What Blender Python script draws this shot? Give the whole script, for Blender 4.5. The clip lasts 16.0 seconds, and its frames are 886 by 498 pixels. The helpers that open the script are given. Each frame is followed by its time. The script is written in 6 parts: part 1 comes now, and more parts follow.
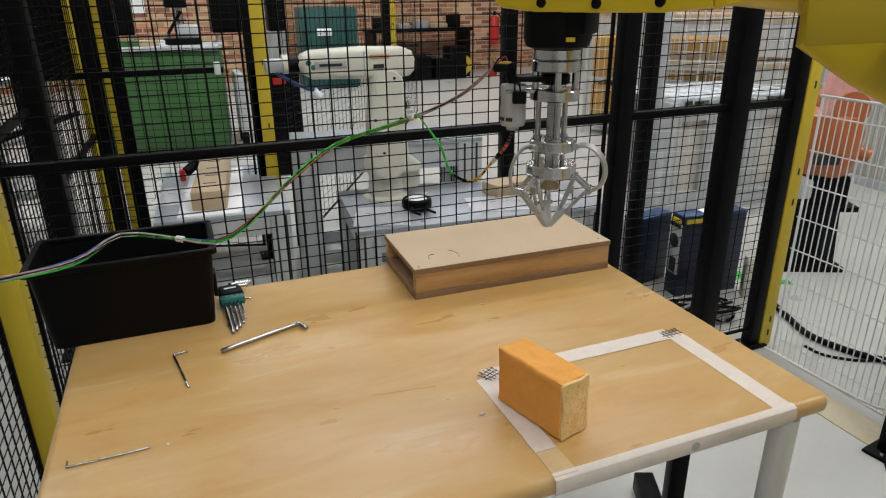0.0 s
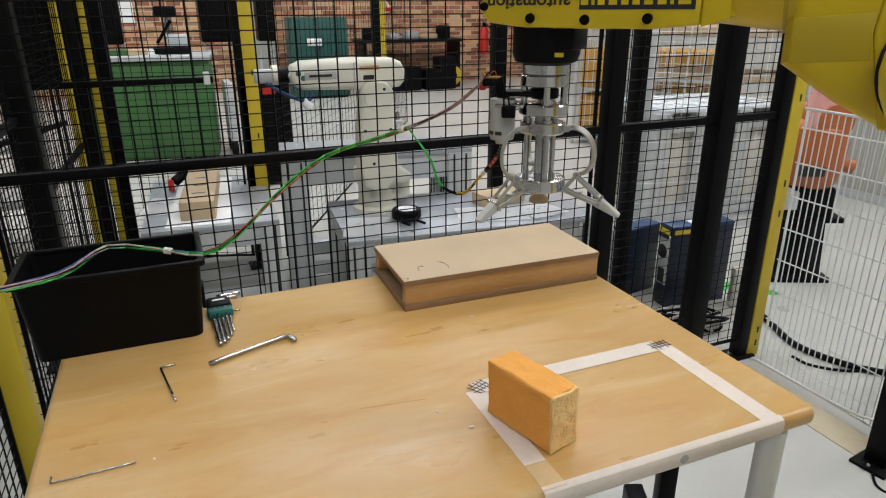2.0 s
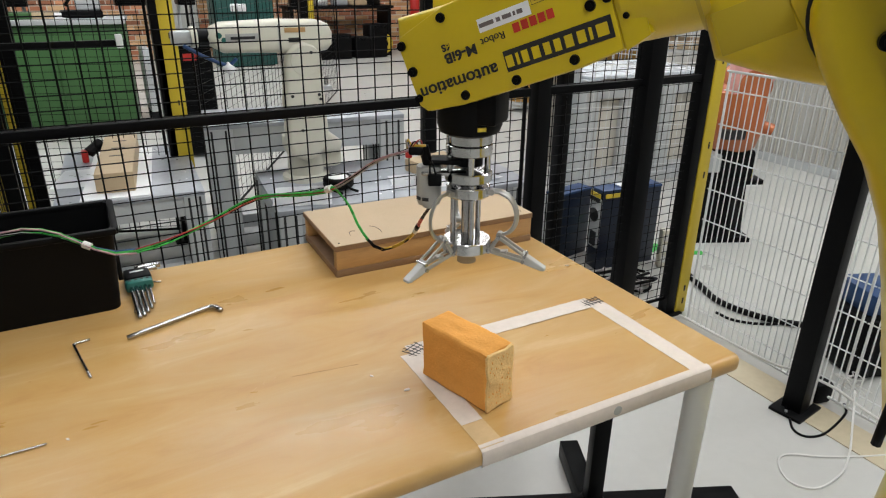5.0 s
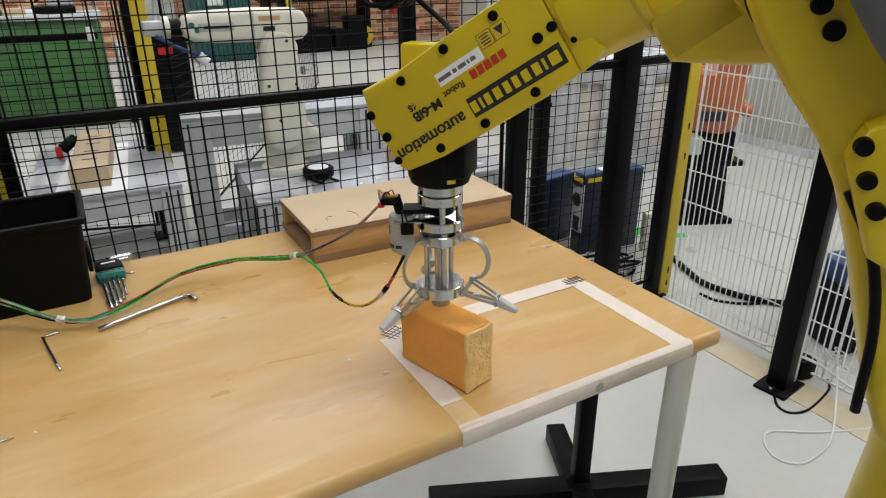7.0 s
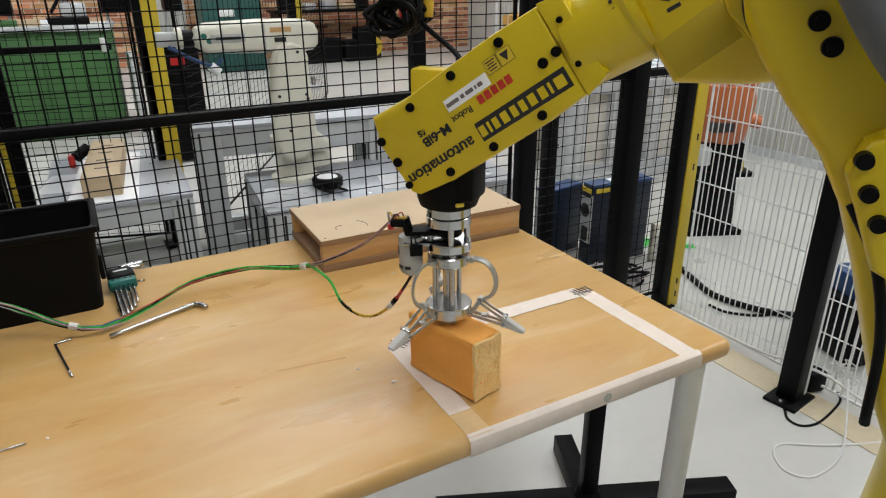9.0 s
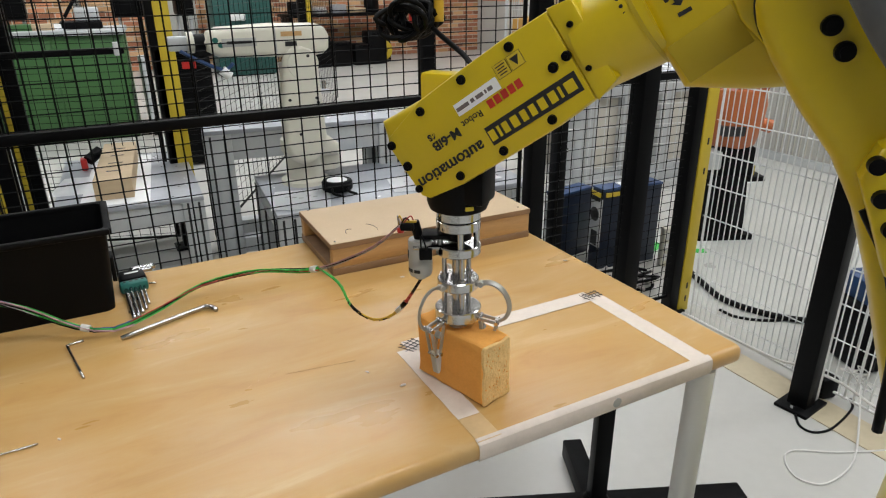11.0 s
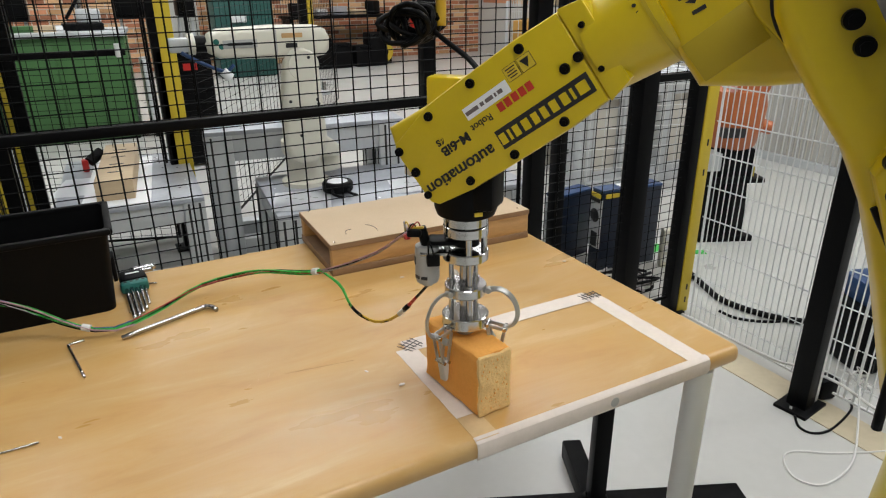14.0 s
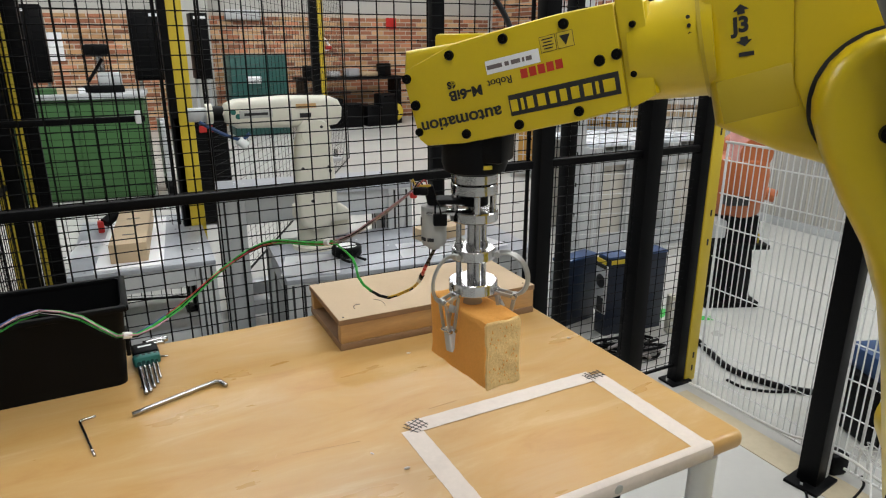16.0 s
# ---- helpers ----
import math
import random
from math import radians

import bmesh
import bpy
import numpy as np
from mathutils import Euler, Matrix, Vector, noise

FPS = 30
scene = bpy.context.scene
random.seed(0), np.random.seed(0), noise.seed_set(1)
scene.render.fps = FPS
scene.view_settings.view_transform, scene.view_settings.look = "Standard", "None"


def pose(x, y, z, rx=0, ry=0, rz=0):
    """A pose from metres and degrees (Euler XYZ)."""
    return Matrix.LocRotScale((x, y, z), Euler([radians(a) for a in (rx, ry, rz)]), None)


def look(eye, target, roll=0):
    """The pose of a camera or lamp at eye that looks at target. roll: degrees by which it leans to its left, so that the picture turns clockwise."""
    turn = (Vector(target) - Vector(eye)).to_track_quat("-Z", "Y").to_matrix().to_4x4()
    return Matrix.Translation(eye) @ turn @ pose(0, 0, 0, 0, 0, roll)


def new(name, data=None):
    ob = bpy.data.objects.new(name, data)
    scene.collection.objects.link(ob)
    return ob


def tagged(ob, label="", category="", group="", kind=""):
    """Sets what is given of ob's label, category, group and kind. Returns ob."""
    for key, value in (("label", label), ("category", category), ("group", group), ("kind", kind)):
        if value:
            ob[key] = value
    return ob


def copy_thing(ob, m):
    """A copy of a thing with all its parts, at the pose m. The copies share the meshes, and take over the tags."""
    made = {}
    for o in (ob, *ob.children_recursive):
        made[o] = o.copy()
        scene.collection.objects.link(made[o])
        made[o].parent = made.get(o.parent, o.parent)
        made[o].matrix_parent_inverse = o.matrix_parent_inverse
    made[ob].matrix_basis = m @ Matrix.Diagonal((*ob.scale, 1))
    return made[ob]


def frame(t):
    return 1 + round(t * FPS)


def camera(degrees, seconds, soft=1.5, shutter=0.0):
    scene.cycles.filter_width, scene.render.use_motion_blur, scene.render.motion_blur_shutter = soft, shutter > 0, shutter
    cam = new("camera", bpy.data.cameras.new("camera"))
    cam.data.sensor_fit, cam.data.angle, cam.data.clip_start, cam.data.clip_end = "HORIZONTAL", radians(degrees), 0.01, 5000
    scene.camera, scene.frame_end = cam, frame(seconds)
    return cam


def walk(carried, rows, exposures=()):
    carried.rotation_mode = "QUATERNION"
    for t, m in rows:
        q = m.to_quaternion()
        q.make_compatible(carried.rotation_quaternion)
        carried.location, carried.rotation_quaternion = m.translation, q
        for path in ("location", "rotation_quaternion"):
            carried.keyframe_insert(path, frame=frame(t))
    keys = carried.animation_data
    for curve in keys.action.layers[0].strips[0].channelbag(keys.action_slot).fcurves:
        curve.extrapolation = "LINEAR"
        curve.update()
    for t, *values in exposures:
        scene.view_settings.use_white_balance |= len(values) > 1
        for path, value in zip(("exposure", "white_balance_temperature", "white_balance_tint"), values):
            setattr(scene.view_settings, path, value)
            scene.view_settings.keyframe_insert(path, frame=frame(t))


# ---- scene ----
cam = camera(68.5, 16.0, soft=1.15)
PATH = [
    (0, (-0.808, -0.866, 1.371), (-0.127, 0.869, 0.644), -0.6),
    (0.5, (-0.807, -0.865, 1.374), (-0.124, 0.869, 0.649), -0.6),
    (1, (-0.807, -0.865, 1.375), (-0.11, 0.868, 0.662), -0.4),
    (1.5, (-0.807, -0.867, 1.376), (-0.099, 0.866, 0.67), -0.3),
    (2, (-0.807, -0.865, 1.376), (-0.093, 0.867, 0.676), -0.2),
    (2.5, (-0.806, -0.866, 1.376), (-0.088, 0.867, 0.682), -0.2),
    (3, (-0.807, -0.864, 1.375), (-0.082, 0.868, 0.685), -0.1),
    (3.5, (-0.807, -0.859, 1.375), (-0.079, 0.869, 0.682), -0.1),
    (4, (-0.802, -0.854, 1.372), (-0.024, 0.853, 0.678), -0.1),
    (4.5, (-0.794, -0.85, 1.359), (0.054, 0.803, 0.617), 0.8),
    (4.7, (-0.793, -0.85, 1.354), (0.071, 0.784, 0.591), 0.9),
    (6.8, (-0.771, -0.85, 1.318), (0.134, 0.739, 0.509), -0.3),
    (7, (-0.772, -0.85, 1.32), (0.135, 0.743, 0.521), -0.4),
    (7.5, (-0.773, -0.852, 1.322), (0.133, 0.746, 0.531), -0.5),
    (8, (-0.775, -0.853, 1.321), (0.126, 0.751, 0.538), -0.3),
    (8.5, (-0.775, -0.856, 1.322), (0.117, 0.756, 0.546), -0.3),
    (9, (-0.776, -0.854, 1.322), (0.116, 0.761, 0.551), -0.4),
    (11.5, (-0.777, -0.854, 1.323), (0.088, 0.781, 0.562), -0.5),
    (12, (-0.775, -0.852, 1.322), (0.086, 0.783, 0.559), -0.5),
    (12.5, (-0.775, -0.854, 1.323), (0.084, 0.784, 0.561), -0.6),
    (13, (-0.773, -0.858, 1.322), (0.092, 0.777, 0.561), -0.6),
    (13.5, (-0.775, -0.861, 1.325), (0.094, 0.772, 0.564), -0.6),
    (14, (-0.777, -0.861, 1.323), (0.092, 0.774, 0.566), -0.5),
    (14.5, (-0.777, -0.859, 1.324), (0.09, 0.778, 0.57), -0.5),
    (15, (-0.781, -0.865, 1.359), (0.09, 0.792, 0.655), -0.4),
    (15.5, (-0.782, -0.864, 1.363), (0.096, 0.81, 0.709), -0.2),
    (16, (-0.782, -0.873, 1.38), (0.094, 0.821, 0.779), -0.1),
]
walk(cam, [(t, look(eye, target, roll)) for t, eye, target, roll in PATH], exposures=[(0.0, -0.2), (1.0, -0.16), (2.0, -0.06), (3.0, 0.0), (16.0, 0.0)])

# ---- light ----
hall_world = bpy.data.worlds.new("hall_world")
scene.world = hall_world
hall_world.use_nodes = True
hall_world.node_tree.nodes["Background"].inputs[0].default_value = (0.75, 0.85, 1.0, 1)
hall_world.node_tree.nodes["Background"].inputs[1].default_value = 0.2
CEILING = 4.6
# out of view, places assumed; the last is added to brighten the arm
LAMPS = [(x, y) for x in (-2.9, 0.5, 3.9) for y in (-0.3, 3.9, 8.1) if (x, y) != (-2.9, -0.3)] + [(-1.2, -3.1)]
LAMP_WATTS = 43.5
for x, y in LAMPS:
    ceiling_area = bpy.data.lights.new("ceiling_tube_light", "AREA")
    ceiling_area.shape, ceiling_area.size, ceiling_area.size_y = "RECTANGLE", 2.6, 0.9
    ceiling_area.energy, ceiling_area.color = LAMP_WATTS, (0.89, 0.96, 1.07)
    new("ceiling_tube_light", ceiling_area).matrix_world = pose(x, y, CEILING - 0.16)


# ---- materials ----
def material(name, color, rough=0.5, metal=0.0, vary=0.12, scale=8.0, bump=0.0, bump_scale=60.0, stretch=(1, 1, 1), fine=0.0, fine_scale=120.0,
             rough_vary=0.1, spread=0.0, emit=0.0, coat=0.0, island=0.0, spec=0.5):
    """A surface with two scales of colour change, gloss change and relief."""
    m = bpy.data.materials.new(name)
    m.use_nodes = True
    nt = m.node_tree
    sh = nt.nodes["Principled BSDF"]
    sh.inputs["Metallic"].default_value = metal
    sh.inputs["Coat Weight"].default_value = coat
    sh.inputs["Specular IOR Level"].default_value = spec
    sh.inputs["Coat Roughness"].default_value = 0.15
    co, mp = nt.nodes.new("ShaderNodeTexCoord"), nt.nodes.new("ShaderNodeMapping")
    mp.inputs["Scale"].default_value = stretch
    nt.links.new(co.outputs["Object"], mp.inputs["Vector"])

    def cloud(size, detail=4.0):
        n = nt.nodes.new("ShaderNodeTexNoise")
        n.inputs["Scale"].default_value, n.inputs["Detail"].default_value = size, detail
        nt.links.new(mp.outputs["Vector"], n.inputs["Vector"])
        return n.outputs["Fac"]

    def maths(op, a, b, clamp=False):
        n = nt.nodes.new("ShaderNodeMath")
        n.operation, n.use_clamp = op, clamp
        for k, v in enumerate((a, b)):
            if isinstance(v, (int, float)):
                n.inputs[k].default_value = v
            else:
                nt.links.new(v, n.inputs[k])
        return n.outputs[0]

    big = cloud(scale)
    value = maths("MULTIPLY_ADD", big, 2 * vary)
    value.node.inputs[2].default_value = 1 - vary
    if fine:
        small = maths("MULTIPLY_ADD", cloud(fine_scale, 6.0), 2 * fine)
        small.node.inputs[2].default_value = 1 - fine
        value = maths("MULTIPLY", value, small)
    if spread or island:
        if spread:
            source = nt.nodes.new("ShaderNodeObjectInfo").outputs["Random"]
        else:
            source = nt.nodes.new("ShaderNodeNewGeometry").outputs["Random Per Island"]
        each = maths("MULTIPLY_ADD", source, 2 * (spread or island))
        each.node.inputs[2].default_value = 1 - (spread or island)
        value = maths("MULTIPLY", value, each)
    mix = nt.nodes.new("ShaderNodeMix")
    mix.data_type, mix.blend_type = "RGBA", "MULTIPLY"
    mix.inputs[0].default_value = 1.0
    mix.inputs[6].default_value = (*color, 1)
    nt.links.new(value, mix.inputs[7])
    nt.links.new(mix.outputs[2], sh.inputs["Base Color"])
    gloss = maths("MULTIPLY_ADD", cloud(scale * 2.3), 2 * rough_vary, True)
    gloss.node.inputs[2].default_value = rough - rough_vary
    nt.links.new(gloss, sh.inputs["Roughness"])
    if bump:
        b = nt.nodes.new("ShaderNodeBump")
        b.inputs["Strength"].default_value, b.inputs["Distance"].default_value = bump, 0.002
        nt.links.new(cloud(bump_scale, 8.0), b.inputs["Height"])
        nt.links.new(b.outputs["Normal"], sh.inputs["Normal"])
    if emit:
        sh.inputs["Emission Color"].default_value = (*color, 1)
        sh.inputs["Emission Strength"].default_value = emit
    return m


BEECH = material("beech_tabletop", (0.52, 0.318, 0.115), 0.3, vary=0.1, scale=2.2, stretch=(1, 3, 3), fine=0.02, fine_scale=500, bump=0.012, bump_scale=160, rough_vary=0.09)
MDF = material("fibreboard", (0.52, 0.39, 0.25), 0.6, vary=0.1, scale=9, fine=0.06, fine_scale=260, bump=0.05)
PINE = material("pine_strip", (0.53, 0.32, 0.135), 0.5, vary=0.32, scale=5, stretch=(1, 6, 6), fine=0.15, fine_scale=45)
PLY_EDGE = material("brown_board_edge", (0.27, 0.165, 0.09), 0.65, vary=0.2, scale=20, stretch=(1, 1, 5), fine=0.1)
PALE_WOOD = material("pale_wood_block", (0.5, 0.38, 0.24), 0.6, vary=0.12, scale=10, stretch=(1, 5, 5))
SPONGE = material("orange_sponge_foam", (0.86, 0.4, 0.085), 0.9, vary=0.12, scale=12, fine=0.07, fine_scale=260, bump=0.35, bump_scale=220)
SPONGE_CUT = material("cut_sponge_foam", (0.82, 0.56, 0.24), 0.95, vary=0.1, scale=30, fine=0.16, fine_scale=330, bump=0.8, bump_scale=260)
TAPE = material("masking_tape", (0.68, 0.6, 0.53), 0.6, vary=0.09, scale=30, fine=0.05)
INK = material("black_marking_ink", (0.015, 0.015, 0.016), 0.5, vary=0.1)
BLACK_PAINT = material("black_powder_coat", (0.003, 0.003, 0.0034), 0.45, spec=0.1, vary=0.2, scale=6, fine=0.1, bump=0.06, bump_scale=300)
BLACK_PLASTIC = material("black_plastic", (0.003, 0.003, 0.0034), 0.5, spec=0.11, vary=0.2, scale=9, bump=0.05, bump_scale=200)
YELLOW_PAINT = material("yellow_fence_paint", (0.62, 0.46, 0.03), 0.42, vary=0.08, scale=6, fine=0.05)
ROBOT_YELLOW = material("yellow_robot_paint", (0.62, 0.46, 0.006), 0.33, vary=0.07, scale=7, fine=0.03, bump=0.03, bump_scale=220, coat=0.2)
WHITE_PAINT = material("white_paint", (0.72, 0.73, 0.72), 0.45, vary=0.05, scale=7)
FLOOR_PAINT = material("pale_epoxy_floor", (0.48, 0.475, 0.45), 0.32, vary=0.07, scale=1.3, fine=0.05, fine_scale=25, rough_vary=0.12, bump=0.02, bump_scale=40)
STEEL = material("brushed_steel", (0.5, 0.5, 0.51), 0.2, 1.0, vary=0.1, scale=30, stretch=(1, 1, 12), fine=0.08)
ALU = material("turned_aluminium", (0.58, 0.58, 0.58), 0.17, 1.0, vary=0.06, scale=30, stretch=(1, 1, 10), fine=0.05)
DULL_ALU = material("dull_grey_plastic", (0.42, 0.42, 0.4), 0.5, 0.1, vary=0.1, scale=20)
FINGER_ALU = material("cast_aluminium", (0.5, 0.5, 0.48), 0.42, 0.85, vary=0.12, scale=40)
TIP_GREY = material("pale_grey_rubber", (0.5, 0.5, 0.48), 0.5, vary=0.08)
PROFILE = material("aluminium_profile", (0.56, 0.58, 0.59), 0.4, 0.45, vary=0.1, scale=6, fine=0.06)
PLATE = material("grey_work_plate", (0.4, 0.42, 0.46), 0.38, 0.3, vary=0.15, scale=9, fine=0.12, fine_scale=60)
PAPER = material("white_paper", (0.86, 0.87, 0.88), 0.7, vary=0.02)
CREAM = material("cream_robot_paint", (0.68, 0.66, 0.56), 0.35, vary=0.05, scale=8, coat=0.2)
ORANGE = material("orange_robot_paint", (0.45, 0.125, 0.035), 0.4, vary=0.12, scale=8)
PINK_WRAP = material("pink_foil_wrap", (0.8, 0.4, 0.36), 0.3, vary=0.25, scale=25, bump=0.8, bump_scale=30)
GREEN_PAINT = material("green_cabinet_paint", (0.042, 0.122, 0.034), 0.5, vary=0.12, scale=4, fine=0.05)
TEAL_PAINT = material("dark_teal_paint", (0.008, 0.07, 0.06), 0.45, vary=0.15, scale=3)
BLUE_PAINT = material("navy_blue_paint", (0.004, 0.01, 0.026), 0.4, vary=0.15, scale=9)
BLUE_TOP = material("blue_plastic", (0.01, 0.045, 0.14), 0.45, vary=0.1)
BRICK = material("red_brown_brick", (0.4, 0.2, 0.11), 0.85, vary=0.15, scale=3, fine=0.2, fine_scale=40, island=0.3, bump=0.3)
MORTAR = material("mortar", (0.56, 0.5, 0.42), 0.9, vary=0.12, scale=4, bump=0.2)
PLASTER = material("pale_plaster", (0.46, 0.45, 0.42), 0.8, vary=0.06, scale=1.5, bump=0.1)
CONCRETE = material("grey_concrete", (0.42, 0.42, 0.39), 0.8, vary=0.1, scale=3, bump=0.15)
WOOD_YELLOW = material("yellow_board", (0.52, 0.28, 0.06), 0.55, vary=0.15, scale=5)
RED = material("red_plastic", (0.5, 0.02, 0.015), 0.4)
RED_PRINT = material("red_print", (0.5, 0.03, 0.015), 0.5, vary=0.03)
TEAL_PLASTIC = material("teal_plastic", (0.01, 0.12, 0.1), 0.4)
GREEN_WIRE = material("green_wire_sheath", (0.03, 0.4, 0.05), 0.4)
RED_WIRE = material("red_wire_sheath", (0.35, 0.02, 0.02), 0.4)
BLUE_WIRE = material("blue_wire_sheath", (0.02, 0.07, 0.22), 0.4)
GREY_WIRE = material("grey_wire_sheath", (0.32, 0.29, 0.29), 0.45)
YELLOW_WIRE = material("yellow_wire_sheath", (0.6, 0.38, 0.03), 0.4)
WHITE_CABLE = material("white_cable_sheath", (0.65, 0.64, 0.61), 0.5)
GREY_CLOTH = material("grey_cloth_sleeve", (0.12, 0.125, 0.13), 0.9, vary=0.25, scale=25, bump=0.6, bump_scale=90)
GAP_BLACK = material("black_foam", (0.02, 0.02, 0.022), 0.8, vary=0.2, bump=0.3)
WORN_TAPE = material("worn_masking_tape", (0.6, 0.42, 0.22), 0.5, vary=0.2, scale=22, fine=0.08)
DARKER_YELLOW = material("faded_yellow_plate", (0.46, 0.34, 0.012), 0.5, vary=0.12, scale=12)
MAUVE_WIRE = material("mauve_wire_sheath", (0.42, 0.24, 0.27), 0.45)
DUSTY_PINK = material("pinkish_print_grey", (0.16, 0.13, 0.13), 0.6, vary=0.05)
CREAM_PANEL = material("cream_panel", (0.6, 0.57, 0.5), 0.6, vary=0.06, scale=3)
BEIGE_FLOOR = material("yellowed_floor_band", (0.5, 0.43, 0.3), 0.4, vary=0.16, scale=5, fine=0.08, fine_scale=40)
BRIGHT_SHEET = material("bright_sheet_metal", (0.7, 0.75, 0.8), 0.28, 0.2, vary=0.08, scale=5)
LAMP_GLOW = material("lamp_diffuser", (1.0, 0.97, 0.9), 0.5, emit=6.0)


def beech_streaks():
    """Long soft streaks of honey and orange; pale ones put scuffs and reflected haze into the colour."""
    nt = BEECH.node_tree
    co, mp, n1, ramp = (nt.nodes.new(k) for k in ("ShaderNodeTexCoord", "ShaderNodeMapping", "ShaderNodeTexNoise", "ShaderNodeValToRGB"))
    mp.inputs["Scale"].default_value = (1.5, 6.0, 1.0)
    mp.inputs["Rotation"].default_value = (0, 0, 0.1)
    n1.inputs["Scale"].default_value, n1.inputs["Detail"].default_value, n1.inputs["Roughness"].default_value = 2.6, 7.0, 0.62
    n1.inputs["Distortion"].default_value = 0.6
    stops = ((0.25, (0.455, 0.243, 0.068)), (0.42, (0.51, 0.3, 0.096)), (0.56, (0.525, 0.33, 0.128)), (0.72, (0.585, 0.405, 0.198)))
    for k, (at, colour) in enumerate(stops):
        stop = ramp.color_ramp.elements[k] if k < 2 else ramp.color_ramp.elements.new(at)
        stop.position, stop.color = at, (*colour, 1)
    nt.links.new(co.outputs["Object"], mp.inputs["Vector"])
    nt.links.new(mp.outputs["Vector"], n1.inputs["Vector"])
    nt.links.new(n1.outputs["Fac"], ramp.inputs[0])
    for node in list(nt.nodes):
        if node.bl_idname == "ShaderNodeMix":
            nt.links.new(ramp.outputs[0], node.inputs[6])


beech_streaks()


def brick_colours():
    """Each brick takes one of several clay colours."""
    nt = BRICK.node_tree
    ramp = nt.nodes.new("ShaderNodeValToRGB")
    ramp.color_ramp.interpolation = "CONSTANT"
    stops = ((0.0, (0.36, 0.15, 0.08)), (0.22, (0.5, 0.29, 0.14)), (0.45, (0.42, 0.17, 0.09)), (0.6, (0.56, 0.36, 0.2)), (0.8, (0.3, 0.13, 0.075)), (0.9, (0.48, 0.22, 0.12)))
    for k, (at, colour) in enumerate(stops):
        stop = ramp.color_ramp.elements[k] if k < 2 else ramp.color_ramp.elements.new(at)
        stop.position, stop.color = at, (*colour, 1)
    nt.links.new(nt.nodes.new("ShaderNodeNewGeometry").outputs["Random Per Island"], ramp.inputs[0])
    for node in list(nt.nodes):
        if node.bl_idname == "ShaderNodeMix":
            nt.links.new(ramp.outputs[0], node.inputs[6])


brick_colours()


# ---- building blocks ----
def box(bm, centre, size, turn=None, bevel=0.0):
    m = Matrix.Translation(centre) @ (turn or Matrix()) @ Matrix.Diagonal((*size, 1))
    made = bmesh.ops.create_cube(bm, size=1.0, matrix=m)
    if bevel:
        edges = list({e for v in made["verts"] for e in v.link_edges})
        bmesh.ops.bevel(bm, geom=edges, offset=bevel, segments=2, affect="EDGES", profile=0.5)
    return bm


def rod(bm, a, b, r, r2=None, sides=16):
    a, b = Vector(a), Vector(b)
    turn = (b - a).to_track_quat("Z", "Y").to_matrix().to_4x4()
    bmesh.ops.create_cone(bm, cap_ends=True, segments=sides, radius1=r, radius2=r if r2 is None else r2, depth=(b - a).length,
                          matrix=Matrix.Translation((a + b) / 2) @ turn)
    return bm


def turned(bm, axis_xy, rings, sides=32):
    """A body turned about an upright axis: rings of (radius, z) from end to end, closed."""
    loops = []
    for r, z in rings:
        loops.append([bm.verts.new((axis_xy[0] + r * math.cos(2 * math.pi * k / sides), axis_xy[1] + r * math.sin(2 * math.pi * k / sides), z)) for k in range(sides)])
    for a, b in zip(loops, loops[1:]):
        for k in range(sides):
            bm.faces.new((a[k], a[(k + 1) % sides], b[(k + 1) % sides], b[k]))
    bm.faces.new(loops[0][::-1])
    bm.faces.new(loops[-1])
    bmesh.ops.recalc_face_normals(bm, faces=bm.faces)
    return bm


def slab(bm, outline, y0, y1, bevel=0.0):
    """A flat body with an outline in x and z, from y0 to y1."""
    a = [bm.verts.new((x, y0, z)) for x, z in outline]
    b = [bm.verts.new((x, y1, z)) for x, z in outline]
    faces = [bm.faces.new(a), bm.faces.new(b[::-1])]
    for k in range(len(a)):
        j = (k + 1) % len(a)
        faces.append(bm.faces.new((a[k], b[k], b[j], a[j])))
    bmesh.ops.recalc_face_normals(bm, faces=faces)
    if bevel:
        bmesh.ops.bevel(bm, geom=list({e for f in faces[:2] for e in f.edges}), offset=bevel, segments=3, affect="EDGES", profile=0.5)
    return bm


def smooth_line(points, steps=6):
    """A smooth line through the points."""
    p = [Vector(q) for q in points]
    p = [2 * p[0] - p[1], *p, 2 * p[-1] - p[-2]]
    out = []
    for k in range(1, len(p) - 2):
        for s in range(steps):
            t = s / steps
            out.append(0.5 * (2 * p[k] + (p[k + 1] - p[k - 1]) * t + (2 * p[k - 1] - 5 * p[k] + 4 * p[k + 1] - p[k + 2]) * t * t + (3 * p[k] - p[k - 1] - 3 * p[k + 1] + p[k + 2]) * t ** 3))
    return out + [p[-2]]


def hose(bm, points, r, sides=8, steps=6, squash=1.0):
    """A tube of radius r along a smooth line through the points."""
    line = smooth_line(points, steps) if steps else [Vector(q) for q in points]
    rings, side = [], None
    for k, q in enumerate(line):
        ahead = (line[min(k + 1, len(line) - 1)] - line[max(k - 1, 0)]).normalized()
        if side is None:
            side = ahead.orthogonal().normalized()
        side = (side - ahead * side.dot(ahead)).normalized()
        up = ahead.cross(side)
        rings.append([bm.verts.new(q + r * (math.cos(2 * math.pi * j / sides) * side + squash * math.sin(2 * math.pi * j / sides) * up)) for j in range(sides)])
    for a, b in zip(rings, rings[1:]):
        for j in range(sides):
            f = bm.faces.new((a[j], a[(j + 1) % sides], b[(j + 1) % sides], b[j]))
            f.smooth = True
    bm.faces.new(rings[0][::-1])
    bm.faces.new(rings[-1])
    return bm


